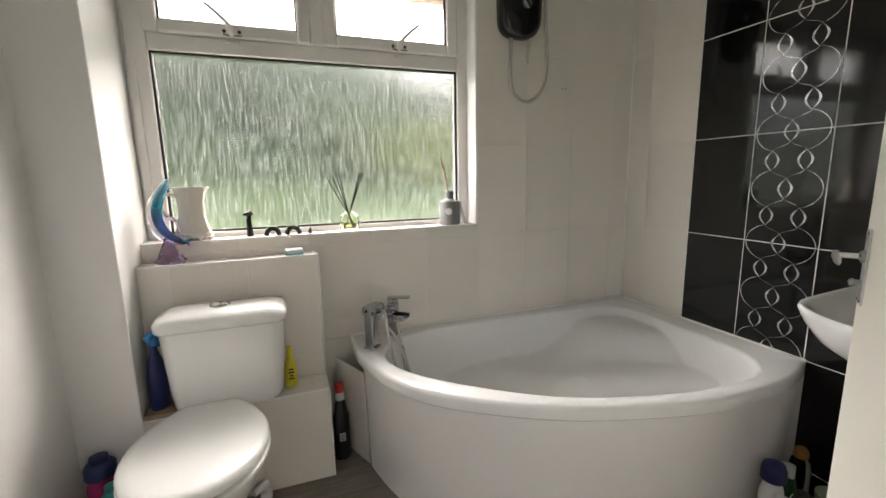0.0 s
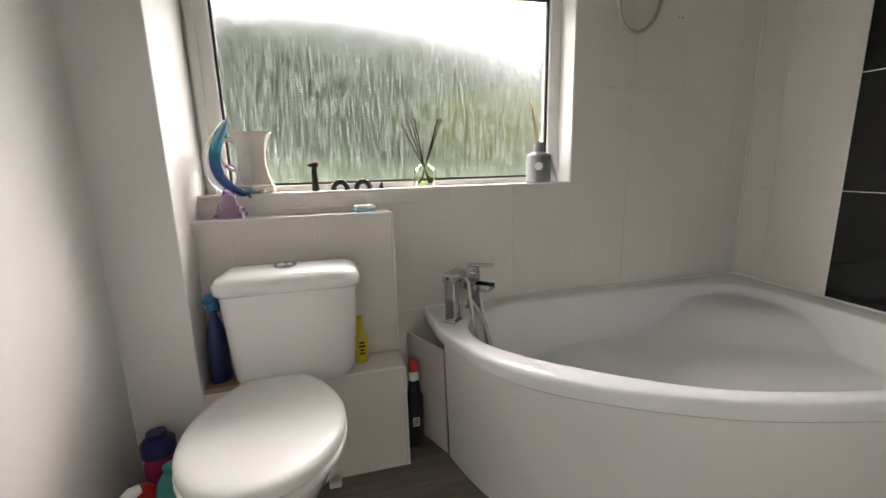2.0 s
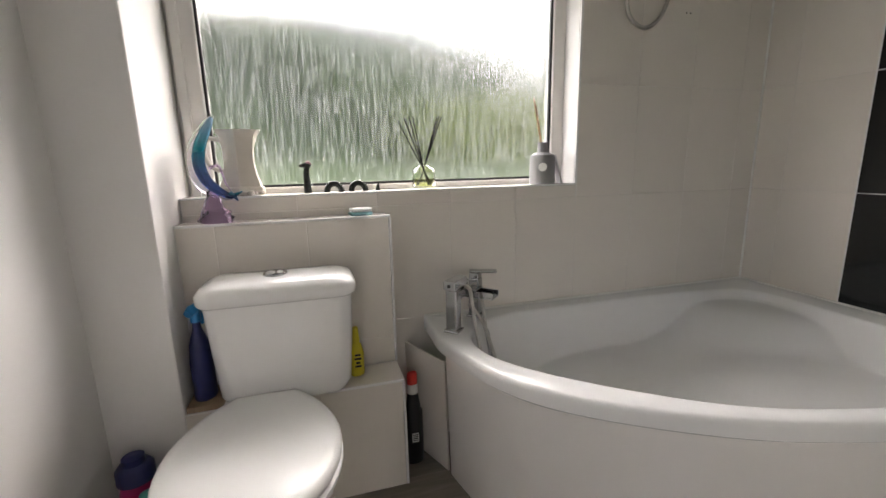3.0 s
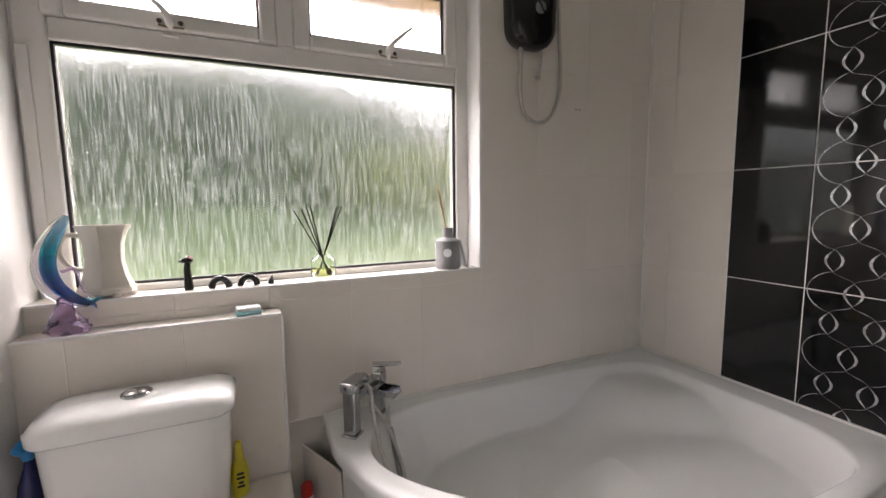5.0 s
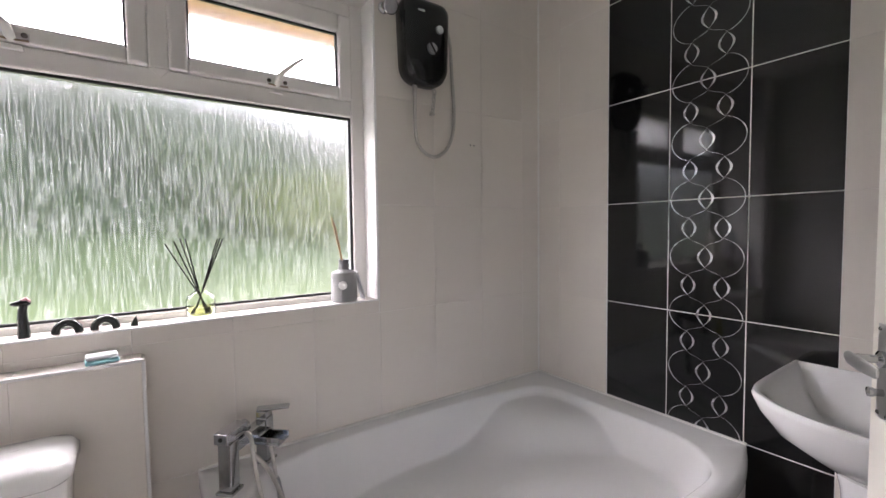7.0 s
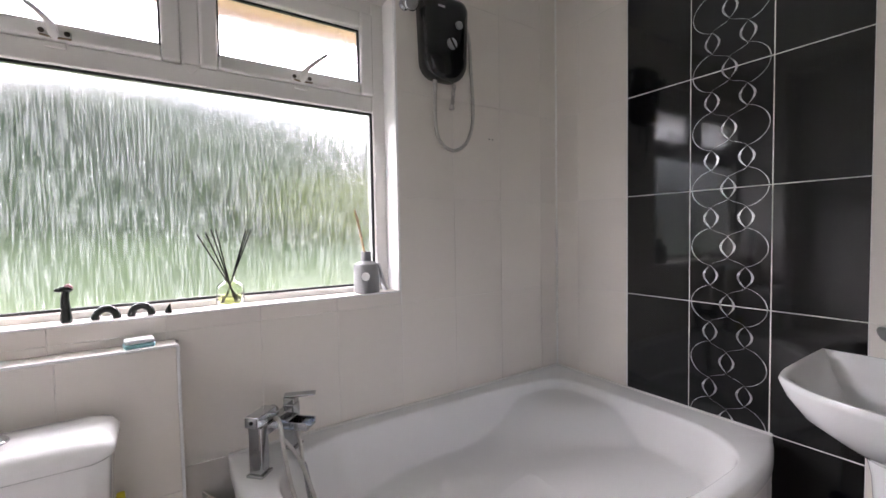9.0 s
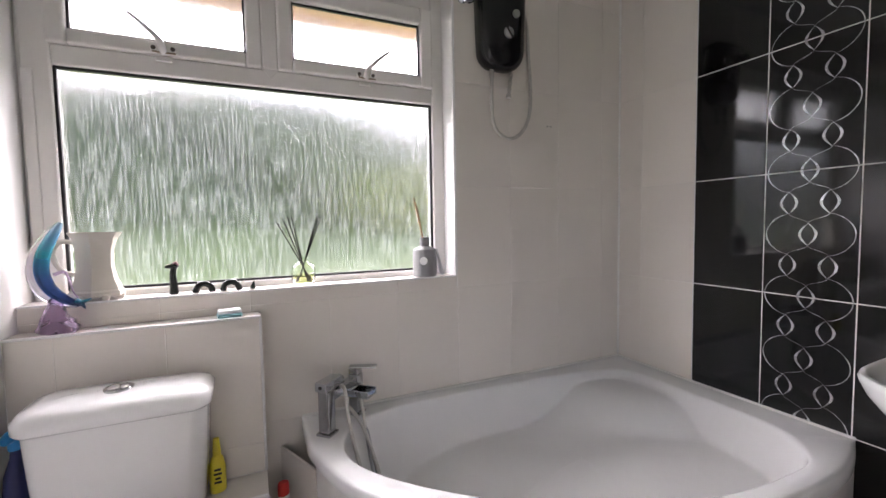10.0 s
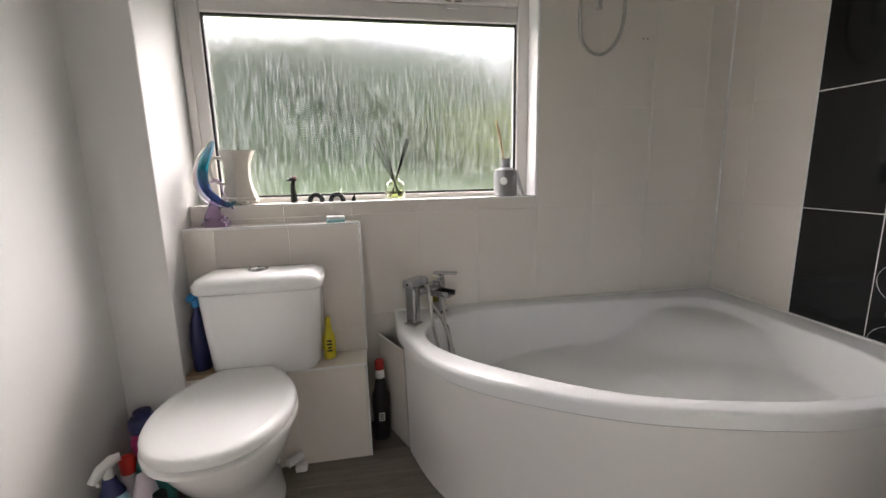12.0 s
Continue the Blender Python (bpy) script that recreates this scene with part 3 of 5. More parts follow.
def shower():
    t = thing("electric_shower", (-0.715, 0, 1.82), "glossy black electric shower unit with two silver dials", "shower")

    def ring(x0, x1, z0, z1, r, y, k=5):
        out = []
        for ax, az, a0 in ((x1 - r, z1 - r, 0), (x0 + r, z1 - r, 90), (x0 + r * 1.9 + 0.008, z0 + r * 1.9, 180), (x1 - r * 1.9 - 0.008, z0 + r * 1.9, 270)):
            rr = r * (1.9 if a0 >= 180 else 1)
            for i in range(k + 1):
                a = radians(a0 + 90 * i / k)
                out.append(Vector((ax + rr * math.cos(a), y, az + rr * math.sin(a))))
        return out
    x0, x1, z0, z1 = -0.818, -0.606, 1.815, 2.145
    b = loft([ring(x0 + 0.006, x1 - 0.006, z0 + 0.012, z1 - 0.006, 0.035, -0.001), ring(x0, x1, z0, z1, 0.04, -0.03), ring(x0, x1, z0, z1, 0.04, -0.062), ring(x0 + 0.007, x1 - 0.007, z0 + 0.008, z1 - 0.007, 0.038, -0.080), ring(x0 + 0.022, x1 - 0.022, z0 + 0.025, z1 - 0.022, 0.033, -0.090), ring(x0 + 0.05, x1 - 0.05, z0 + 0.06, z1 - 0.05, 0.024, -0.0935)])
    part("casing", b, BLACKP, t, smooth=50)
    R = Matrix.Rotation(radians(90), 3, "X")
    for (x, z, r) in ((-0.668, 2.032, 0.017), (-0.703, 1.953, 0.023)):
        d = part("dial", lathe([(r, 0), (r, 0.006), (r * 0.88, 0.010), (0, 0.010)], (x, -0.0915, z), 24, turn=R), GREYD, t, "round silver dial", smooth=40)
        if r > 0.02:
            g = box(-0.004, 0.004, -0.004, 0, -r * 0.95, r * 0.95, 0.0015)
            bmesh.ops.transform(g, matrix=Matrix.Translation((x, -0.1005, z)) @ Matrix.Rotation(radians(-35), 4, "Y"), verts=g.verts)
            part("pointer", g, BLACKP, d)
    part("badge", box(-0.765, -0.735, -0.0955, -0.094, 2.083, 2.091), GREYD, t)
    lo = smooth_line([(-0.752, -0.04, 1.83), (-0.752, -0.04, 1.78), (-0.75, -0.035, 1.66), (-0.727, -0.03, 1.582), (-0.662, -0.03, 1.548), (-0.597, -0.03, 1.582), (-0.560, -0.03, 1.66), (-0.554, -0.03, 1.77), (-0.565, -0.032, 1.90), (-0.575, -0.035, 2.02), (-0.60, -0.03, 2.10)], 9)
    part("shower_hose", tube(lo, 0.0075, 8, radii=[0.0076 if i % 2 else 0.0072 for i in range(len(lo))]), HOSEM, t, "ribbed metal shower hose", smooth=60)
    part("hose_nut", lathe([(0.0085, 1.785), (0.0095, 1.79), (0.0095, 1.825), (0.008, 1.83)], (-0.752, -0.04, 0), 10), HOSEM, t, smooth=40)
    for i in range(6):
        c = Vector((-0.662 - 0.002 * i, -0.045, 1.806 - 0.015 * i))
        pts = [c + Matrix.Rotation(radians(90 * (i % 2)), 3, "Z") @ Vector((0.0075 * math.cos(k * math.pi / 4), 0, 0.011 * math.sin(k * math.pi / 4))) for k in range(9)]
        part("chain_link", tube(pts, 0.0030, 6), HOSEM, t)
    part("outlet_cap", lathe([(0.011, 0), (0.012, 0.004), (0.009, 0.016), (0, 0.016)], (-0.675, -0.045, 1.712), 12), HOSEM, t, smooth=40)
    return t


shower()


def shower_bracket():
    t = thing("shower_head_bracket", (-0.865, 0, 2.09), "chrome shower head holder fixed to the tiles", "bracket")
    R = Matrix.Rotation(radians(90), 3, "X")
    part("wall_plate", lathe([(0.022, 0), (0.022, 0.006), (0.014, 0.012), (0.012, 0.05), (0, 0.05)], (-0.866, -0.001, 2.10), 20, turn=R), CHROME, t, smooth=40)
    T = Matrix.Rotation(radians(115), 3, "X")
    part("cup", lathe([(0.014, -0.03), (0.028, 0.0), (0.030, 0.008), (0.026, 0.012), (0.0, 0.012)], (-0.868, -0.062, 2.083), 24, turn=T), CHROME, t, smooth=40)


shower_bracket()


def basin():
    t = thing("wash_basin", (-0.2, -1.27, 0.6), "white ceramic pedestal wash basin beside the black tiles", "basin")
    pts = [(-0.003, -1.05), (-0.15, -1.035), (-0.27, -1.03), (-0.325, -1.06), (-0.385, -1.14), (-0.42, -1.27), (-0.385, -1.40), (-0.325, -1.48), (-0.27, -1.51), (-0.15, -1.505), (-0.003, -1.49)]
    line = resample([(p.x, p.y) for p in smooth_line([(x, y, 0) for x, y in pts], 8)], 56)
    back = [Vector((-0.003, -1.49 + 0.44 * i / 10, 0)) for i in range(1, 10)]
    o = line + back
    c = Vector((-0.19, -1.27, 0))

    def r(k, z, back_up=0.0, cx=0.0):
        out = []
        for p in o:
            q = c + (p - c) * k + Vector((cx, 0, 0))
            up = back_up * max(0, 1 - abs(q.x) / 0.30)
            out.append(Vector((min(q.x, -0.003), q.y, z + up)))
        return out
    rings = [r(0.36, 0.615, cx=0.03), r(0.55, 0.65, cx=0.02), r(0.78, 0.70), r(0.93, 0.752), r(0.99, 0.785), r(1.0, 0.795, 0.02), r(0.985, 0.803, 0.03), r(0.955, 0.8035, 0.03), r(0.92, 0.800, 0.02),
             r(0.87, 0.792, 0.01), r(0.80, 0.779, cx=-0.015), r(0.74, 0.757, cx=-0.025), r(0.62, 0.725, cx=-0.03), r(0.42, 0.702, cx=-0.035), r(0.15, 0.695, cx=-0.04)]
    part("bowl", loft(rings), CERAMIC, t, smooth=60)
    part("pedestal", lathe([(0.085, 0.0), (0.08, 0.03), (0.062, 0.12), (0.058, 0.35), (0.07, 0.55), (0.085, 0.63)], (-0.13, -1.27, 0), 28, sx=0.95, sy=1.15), CERAMIC, t, smooth=50)
    for y in (-1.27,):
        tap = part("tap", lathe([(0.022, 0.812), (0.022, 0.818), (0.013, 0.824), (0.013, 0.862), (0.019, 0.868), (0.019, 0.885), (0.012, 0.892), (0, 0.892)], (-0.062, y, 0), 18), CHROME, t, "chrome pillar tap", smooth=40)
        part("spout", tube(smooth_line([(-0.07, y, 0.845), (-0.10, y, 0.853), (-0.13, y, 0.85), (-0.145, y, 0.835)], 4), 0.009, 10), CHROME, tap, smooth=50)
    return t


basin()


def door():
    hinge, d = Vector((-1.25, -1.715, 0)), Vector((0.604, 0.372, 0)).normalized()
    t = tagged(thing("door_1", hinge, "open cream-white painted door with a satin lever handle", "door"), kind="structure")
    M = Matrix.Translation(hinge) @ Matrix.Rotation(math.atan2(d.y, d.x), 4, "Z")

    def put(name, b, mat, parent, label="", smooth=None):
        bmesh.ops.transform(b, matrix=M, verts=b.verts)
        return part(name, b, mat, parent, label, smooth)
    put("leaf", box(0, 0.762, -0.04, 0, 0.008, 1.99, 0.003), DOORM, t)
    # handle on the face towards the room
    hx, hz = 0.715, 1.005
    plate = put("door_handle", box(hx - 0.021, hx + 0.021, 0, 0.004, hz - 0.08, hz + 0.08, 0.0018), SATIN, t, "satin metal lever on a backplate")
    Rn = Matrix.Rotation(radians(-90), 3, "X")
    for dx in (-0.013, 0.013):
        for dz in (-0.071, 0.071):
            put("screw", lathe([(0.0038, 0), (0.003, 0.0018), (0, 0.002)], (hx + dx, 0.004, hz + dz), 10, turn=Rn), CHROME, plate)
    put("rose", lathe([(0.014, 0), (0.014, 0.006), (0.007, 0.010), (0.0065, 0.045), (0, 0.046)], (hx, 0.004, hz + 0.022), 18, turn=Rn), CHROME, plate, smooth=40)
    rings = []
    for dx, dy, w, k in ((0.010, 0.046, 0.008, 0.006), (-0.006, 0.050, 0.011, 0.006), (-0.045, 0.052, 0.012, 0.004), (-0.084, 0.050, 0.010, 0.003), (-0.090, 0.049, 0.006, 0.002)):
        rings.append([Vector((hx + dx, dy + k * math.cos(q), hz + 0.022 + w * math.sin(q))) for q in [math.pi * i / 8 for i in range(16)]])
    put("lever", loft(rings), SATIN, plate, "flat satin lever", smooth=50)
    put("thumb_turn", lathe([(0.006, 0), (0.006, 0.010), (0.008, 0.013), (0.008, 0.019), (0, 0.021)], (hx, 0.004, hz - 0.034), 14, turn=Rn), CHROME, plate, smooth=40)
    put("latch", box(0.7615, 0.764, -0.032, -0.008, hz - 0.06, hz + 0.09), SATIN, t)
    return t


door()

# ---- things on the sill and the shelf ----
SZ = WZ0 + 0.003
CREAM = material("cream_glazed_pottery", (0.56, 0.525, 0.465), 0.2, 0, 0.04, 12, 0.006, 80)
DARKC = material("dark_green_black_ceramic", (0.018, 0.022, 0.020), 0.2, 0, 0.2, 40, 0.01)
PINK = plastic("pink_glaze", (0.55, 0.28, 0.30))
GREYC = material("grey_matt_ceramic", (0.23, 0.23, 0.235), 0.6, 0, 0.1, 25, 0.02, 200)
REED = material("dark_reed", (0.03, 0.028, 0.025), 0.8, 0, 0.2, 60, 0.02)
REEDL = material("natural_reed", (0.55, 0.36, 0.19), 0.75, 0, 0.15, 60, 0.02)


def clear(name, tint, rough=0.03, ior=1.45):
    m = bpy.data.materials.new(name)
    m.use_nodes = True
    p = m.node_tree.nodes["Principled BSDF"]
    p.inputs["Base Color"].default_value = (*tint, 1)
    p.inputs["Transmission Weight"].default_value, p.inputs["Roughness"].default_value, p.inputs["IOR"].default_value = 1.0, rough, ior
    return m


GREENGLASS = clear("pale_green_glass", (0.94, 0.98, 0.88))
OIL = clear("yellow_oil", (0.90, 0.93, 0.45), 0.02, 1.35)
LILAC = clear("lilac_art_glass", (0.66, 0.50, 0.74), 0.03, 1.45)
CASE = clear("pale_lilac_casing_glass", (0.90, 0.87, 0.97), 0.02, 1.22)


def blue_core():
    """Art glass that runs from deep blue at the tail through teal to pale sky blue at the snout."""
    m = clear("blue_core_glass", (0.1, 0.3, 0.5), 0.06, 1.40)
    n, l = m.node_tree.nodes, m.node_tree.links
    p = n["Principled BSDF"]
    p.inputs["Transmission Weight"].default_value = 0.6
    co, sep, r = n.new("ShaderNodeTexCoord"), n.new("ShaderNodeSeparateXYZ"), n.new("ShaderNodeValToRGB")
    l.new(co.outputs["Generated"], sep.inputs[0])
    l.new(sep.outputs[2], r.inputs[0])
    e = r.color_ramp.elements
    e[0].color, e[1].color = (0.03, 0.06, 0.24, 1), (0.50, 0.74, 0.90, 1)
    for at, c in ((0.35, (0.05, 0.13, 0.36, 1)), (0.62, (0.01, 0.34, 0.42, 1)), (0.82, (0.20, 0.50, 0.68, 1))):
        e.new(at).color = c
    l.new(r.outputs[0], p.inputs["Base Color"])
    return m


BLUEGLASS = blue_core()


def jug():
    t = thing("jug", (-2.115, 0.05, SZ), "cream faceted pottery jug standing on the window sill", "jug")

    def ring(z, rx, n=6, lip=0.0):
        out = []
        for i in range(n * 4):
            a = 2 * math.pi * i / (n * 4)
            f = math.cos(math.pi / n) / math.cos((a + math.pi / n) % (2 * math.pi / n) - math.pi / n)
            k = 0.3 + 0.7 * f
            x = rx * math.cos(a) * k
            x += lip * max(0, math.cos(a)) ** 6
            out.append(Vector((-2.115 + x, 0.049 + rx * 0.76 * math.sin(a) * k, SZ + z)))
        return out
    prof = [(0.008, 0.066), (0.012, 0.073), (0.024, 0.074), (0.030, 0.068), (0.036, 0.067), (0.06, 0.057), (0.10, 0.049), (0.15, 0.050), (0.185, 0.056), (0.200, 0.064), (0.205, 0.067)]
    outer = [ring(z, r, lip=0.012 * max(0, (z - 0.14) / 0.065)) for z, r in prof]
    inner = [ring(z, r - 0.006, lip=0.012 * max(0, (z - 0.14) / 0.065)) for z, r in reversed(prof[2:])]
    part("body", loft(outer + inner), CREAM, t, smooth=25)
    for i in range(6):
        a = math.pi / 3 * i
        part("foot", lathe([(0.009, 0), (0.012, 0.004), (0.012, 0.014), (0.007, 0.018)], (-2.115 + 0.058 * math.cos(a), 0.049 + 0.043 * math.sin(a), SZ), 12), CREAM, t, smooth=50)
    hp = smooth_line([(-2.163, 0.05, SZ + 0.175), (-2.195, 0.045, SZ + 0.178), (-2.212, 0.04, SZ + 0.15), (-2.205, 0.04, SZ + 0.11), (-2.185, 0.042, SZ + 0.085), (-2.160, 0.048, SZ + 0.078)], 6)
    part("handle", tube(hp, 0.007, 10), CREAM, t, smooth=50)


jug()


def dolphin():
    t = thing("glass_ornament", (-2.185, -0.05, UZ), "blue and lilac art-glass leaping dolphin on a clear lilac base", "ornament")
    pts = smooth_line([(-2.163, -0.045, UZ + 0.31), (-2.182, -0.045, UZ + 0.275), (-2.205, -0.045, UZ + 0.225), (-2.212, -0.045, UZ + 0.175), (-2.198, -0.048, UZ + 0.13), (-2.170, -0.052, UZ + 0.10), (-2.140, -0.056, UZ + 0.082), (-2.122, -0.058, UZ + 0.078)], 7)
    n = len(pts)
    core = [p + Vector((0.003, 0, 0)) for p in pts]
    part("body", tube(core, 0.02, 14, radii=[0.002 + 0.0150 * math.sin(math.pi * min(1, (i + 1) / n) ** 0.8) ** 0.8 for i in range(n)]), BLUEGLASS, t, "blue to teal glass core", smooth=60)
    shell = [p + Vector((-0.010 * math.sin(math.pi * i / (n - 1)), 0.001, -0.004 * math.sin(math.pi * i / (n - 1)))) for i, p in enumerate(pts)]
    part("casing", tube(shell, 0.02, 16, radii=[0.003 + 0.0195 * math.sin(math.pi * min(1, (i + 1) / n) ** 0.85) ** 0.8 for i in range(n)]), CASE, t, "clear pale lilac glass casing", smooth=60)
    fin = [(-2.183, -0.047, UZ + 0.165), (-2.160, -0.047, UZ + 0.172), (-2.150, -0.048, UZ + 0.150), (-2.143, -0.050, UZ + 0.118), (-2.130, -0.054, UZ + 0.095)]
    part("fin", tube(smooth_line(fin, 4), 0.01, 8, radii=[0.005 - 0.0035 * i / 16 for i in range(17)]), LILAC, t, "thin lilac glass fin", smooth=60)
    for q in ((-2.098, -0.064, UZ + 0.094), (-2.112, -0.066, UZ + 0.066)):
        part("fluke", tube([(-2.134, -0.058, UZ + 0.088), (-2.122, -0.060, UZ + 0.082), q], 0.01, 8, radii=[0.009, 0.007, 0.002]), BLUEGLASS, t, "dark blue tail fluke", smooth=60)
    base = [(0.043, 0), (0.046, 0.008), (0.043, 0.016), (0.040, 0.024), (0.036, 0.034), (0.031, 0.045), (0.027, 0.056), (0.023, 0.068), (0.019, 0.08), (0.013, 0.095), (0.0, 0.105)]
    b = lathe(base, (-2.182, -0.05, UZ + 0.001), 18, sy=0.62)
    for v in b.verts:
        k = 1 + 0.5 * noise.noise(v.co * 75)
        v.co.x = -2.182 + (v.co.x + 2.182) * k
        v.co.y = -0.05 + (v.co.y + 0.05) * k
        v.co.z = max(UZ + 0.001, v.co.z)
    part("base", b, LILAC, t, "lumpy clear lilac glass base", smooth=70)


dolphin()


def serpent():
    g = "sea serpent set on the sill"
    t = thing("serpent_head_ornament", (-1.912, 0.035, SZ), "small dark green ceramic serpent head on the window sill", "ornament", g)
    p = smooth_line([(-1.912, 0.035, SZ), (-1.912, 0.035, SZ + 0.03), (-1.913, 0.035, SZ + 0.065), (-1.909, 0.035, SZ + 0.085)], 4)
    part("neck", tube(p, 0.012, 12, radii=[0.0135 - 0.006 * i / len(p) for i in range(len(p))]), DARKC, t, smooth=60)
    p = [(-1.934, 0.034, SZ + 0.089), (-1.926, 0.034, SZ + 0.0895), (-1.914, 0.035, SZ + 0.091), (-1.903, 0.036, SZ + 0.090), (-1.896, 0.036, SZ + 0.087)]
    part("head", tube(p, 0.01, 10, radii=[0.003, 0.0062, 0.0095, 0.0085, 0.003]), DARKC, t, smooth=60)
    part("ears", tube([(-1.912, 0.03, SZ + 0.099), (-1.904, 0.032, SZ + 0.102), (-1.896, 0.034, SZ + 0.093)], 0.004, 8, radii=[0.003, 0.005, 0.003]), PINK, t, "pinkish glazed ears", smooth=60)
    for x, y in ((-1.826, 0.03), (-1.745, 0.03)):
        h = thing("serpent_hump_ornament", (x, y, SZ), "small dark ceramic arched serpent hump on the sill", "ornament", g)
        arc = [Vector((x + 0.024 * math.cos(a), y, SZ + 0.028 * math.sin(a))) for a in [math.pi * i / 14 for i in range(15)]]
        part("hump", tube(arc, 0.0105, 12), DARKC, h, smooth=60)
    h = thing("serpent_tail_ornament", (-1.677, 0.03, SZ), "tiny dark ceramic serpent tail tip on the sill", "ornament", g)
    part("tail", tube([(-1.679, 0.03, SZ), (-1.678, 0.03, SZ + 0.012), (-1.674, 0.03, SZ + 0.027)], 0.01, 10, radii=[0.010, 0.007, 0.001]), DARKC, h, smooth=60)


serpent()


def reed_diffuser():
    x, y = -1.508, 0.045
    t = thing("reed_diffuser", (x, y, SZ), "pale green glass reed diffuser with thin black reeds", "diffuser")
    outer = [(0.030, 0.0), (0.040, 0.004), (0.042, 0.02), (0.042, 0.055), (0.038, 0.068), (0.020, 0.080), (0.016, 0.084), (0.016, 0.096), (0.019, 0.099)]
    b = lathe([(r, z) for r, z in outer] + [(0.016, 0.099), (0.0125, 0.094), (0.0125, 0.084), (0.018, 0.077), (0.034, 0.066), (0.038, 0.055), (0.038, 0.02), (0.034, 0.008), (0, 0.007)], (x, y, SZ), 28)
    g = part("bottle", b, GREENGLASS, t, smooth=50)
    g.visible_shadow = False
    o = part("oil", lathe([(0.0335, 0.009), (0.0372, 0.02), (0.0372, 0.034), (0, 0.034)], (x, y, SZ), 24), OIL, t, "yellow-green scented oil", smooth=50)
    o.visible_shadow = False
    for dx, dz in ((-0.088, 0.234), (-0.066, 0.243), (-0.050, 0.252), (-0.036, 0.250), (0.052, 0.248), (0.060, 0.251), (0.068, 0.249)):
        part("reed", tube([(x - dx * 0.30, y + 0.004 * math.copysign(1, dx), SZ + 0.012), (x + dx, y - 0.01, SZ + dz)], 0.0020, 6), REED, t)


reed_diffuser()


def grey_diffuser():
    x, y = -1.030, 0.045
    t = thing("ceramic_diffuser", (x, y, SZ), "matt grey ceramic diffuser bottle with natural wood reeds", "diffuser")
    b = lathe([(0.046, 0), (0.049, 0.004), (0.049, 0.098), (0.045, 0.110), (0.030, 0.118), (0.0205, 0.122), (0.0195, 0.150), (0.021, 0.158), (0.016, 0.158), (0.014, 0.12), (0, 0.118)], (x, y, SZ), 32)
    part("bottle", b, GREYC, t, smooth=40)
    part("badge", lathe([(0.016, 0), (0.016, 0.0015), (0, 0.0018)], (x - 0.022, y - 0.0435, SZ + 0.065), 20, turn=Matrix.Rotation(radians(-27), 3, "Z") @ Matrix.Rotation(radians(90), 3, "X")), TRIM, t, "round pale paper badge")
    for dx, dz in ((-0.044, 0.318), (-0.037, 0.300), (-0.032, 0.285)):
        part("reed", tube([(x + 0.006, y + 0.004, SZ + 0.10), (x + dx, y - 0.004, SZ + dz)], 0.0026, 6), REEDL, t)
    b = box(-0.004, 0.004, -0.018, 0.018, 0, 0.115, 0.003)
    bmesh.ops.transform(b, matrix=Matrix.Translation((x + 0.078, y + 0.0, SZ)) @ Matrix.Rotation(radians(-16), 4, "Y"), verts=b.verts)
    part("tag", b, plastic("grey_card", (0.45, 0.45, 0.46), 0.7), t, "grey card tag hanging at its side")


grey_diffuser()


def packet():
    t = thing("wipes_packet", (-1.745, -0.05, UZ), "small white and turquoise packet lying on the boxing shelf", "packet")
    lo, hi = plastic("turquoise_film", (0.30, 0.60, 0.64), 0.3), plastic("white_film", (0.80, 0.82, 0.84), 0.3)
    R = Matrix.Translation((-1.75, -0.05, UZ + 0.0015)) @ Matrix.Rotation(radians(8), 4, "Z")
    for name, z0, z1, m, k in (("wrapper", 0.0, 0.012, lo, 0.0), ("top_flap", 0.012, 0.024, hi, 0.002)):
        b = box(-0.036 + k, 0.036 - k, -0.026 + k, 0.026 - k, z0, z1, 0.005)
        bmesh.ops.transform(b, matrix=R, verts=b.verts)
        part(name, b, m, t, smooth=50)


packet()


def catches():
    dark = plastic("brown_screw_cap", (0.06, 0.045, 0.035))
    worn = material("tarnished_metal", (0.22, 0.17, 0.11), 0.45, 0.8, 0.3, 60, 0.03)
    for x, s in ((-1.912, -1), (-1.245, 1)):
        t = thing("window_catch", (x, 0.08, 1.775), "white window catch with its handle raised", "catch", "window catches")
        part("base_plate", box(x - 0.036, x + 0.036, 0.081, 0.089, 1.764, 1.784, 0.003), UPVC, t)
        part("keep", box(x - 0.024, x + 0.022, 0.088, 0.1005, 1.738, 1.753, 0.003), UPVC, t, "white keep on the transom")
        part("tongue", tube([(x - 0.030, 0.078, 1.764), (x - 0.005, 0.076, 1.760), (x + 0.036, 0.078, 1.762)], 0.003, 8), worn, t, "tarnished metal tongue", smooth=50)
        part("pivot", tube([(x, 0.083, 1.764), (x, 0.070, 1.770), (x + s * 0.003, 0.064, 1.782), (x + s * 0.008, 0.063, 1.796)], 0.01, 12, radii=[0.011, 0.0115, 0.0115, 0.010]), UPVC, t, smooth=50)
        part("handle", tube(smooth_line([(x + s * 0.005, 0.063, 1.790), (x + s * 0.018, 0.056, 1.806), (x + s * 0.048, 0.049, 1.833), (x + s * 0.084, 0.046, 1.862)], 4), 0.006, 10, radii=[0.0095 - 0.0045 * i / 12 for i in range(13)]), UPVC, t, smooth=50)
        for k in (-0.027, 0.027):
            part("screw_cap", lathe([(0.0070, 0), (0.0070, 0.003), (0, 0.005)], (x + k, 0.0815, 1.776), 12, turn=Matrix.Rotation(radians(90), 3, "X")), dark, t, "brown screw cap")


catches()


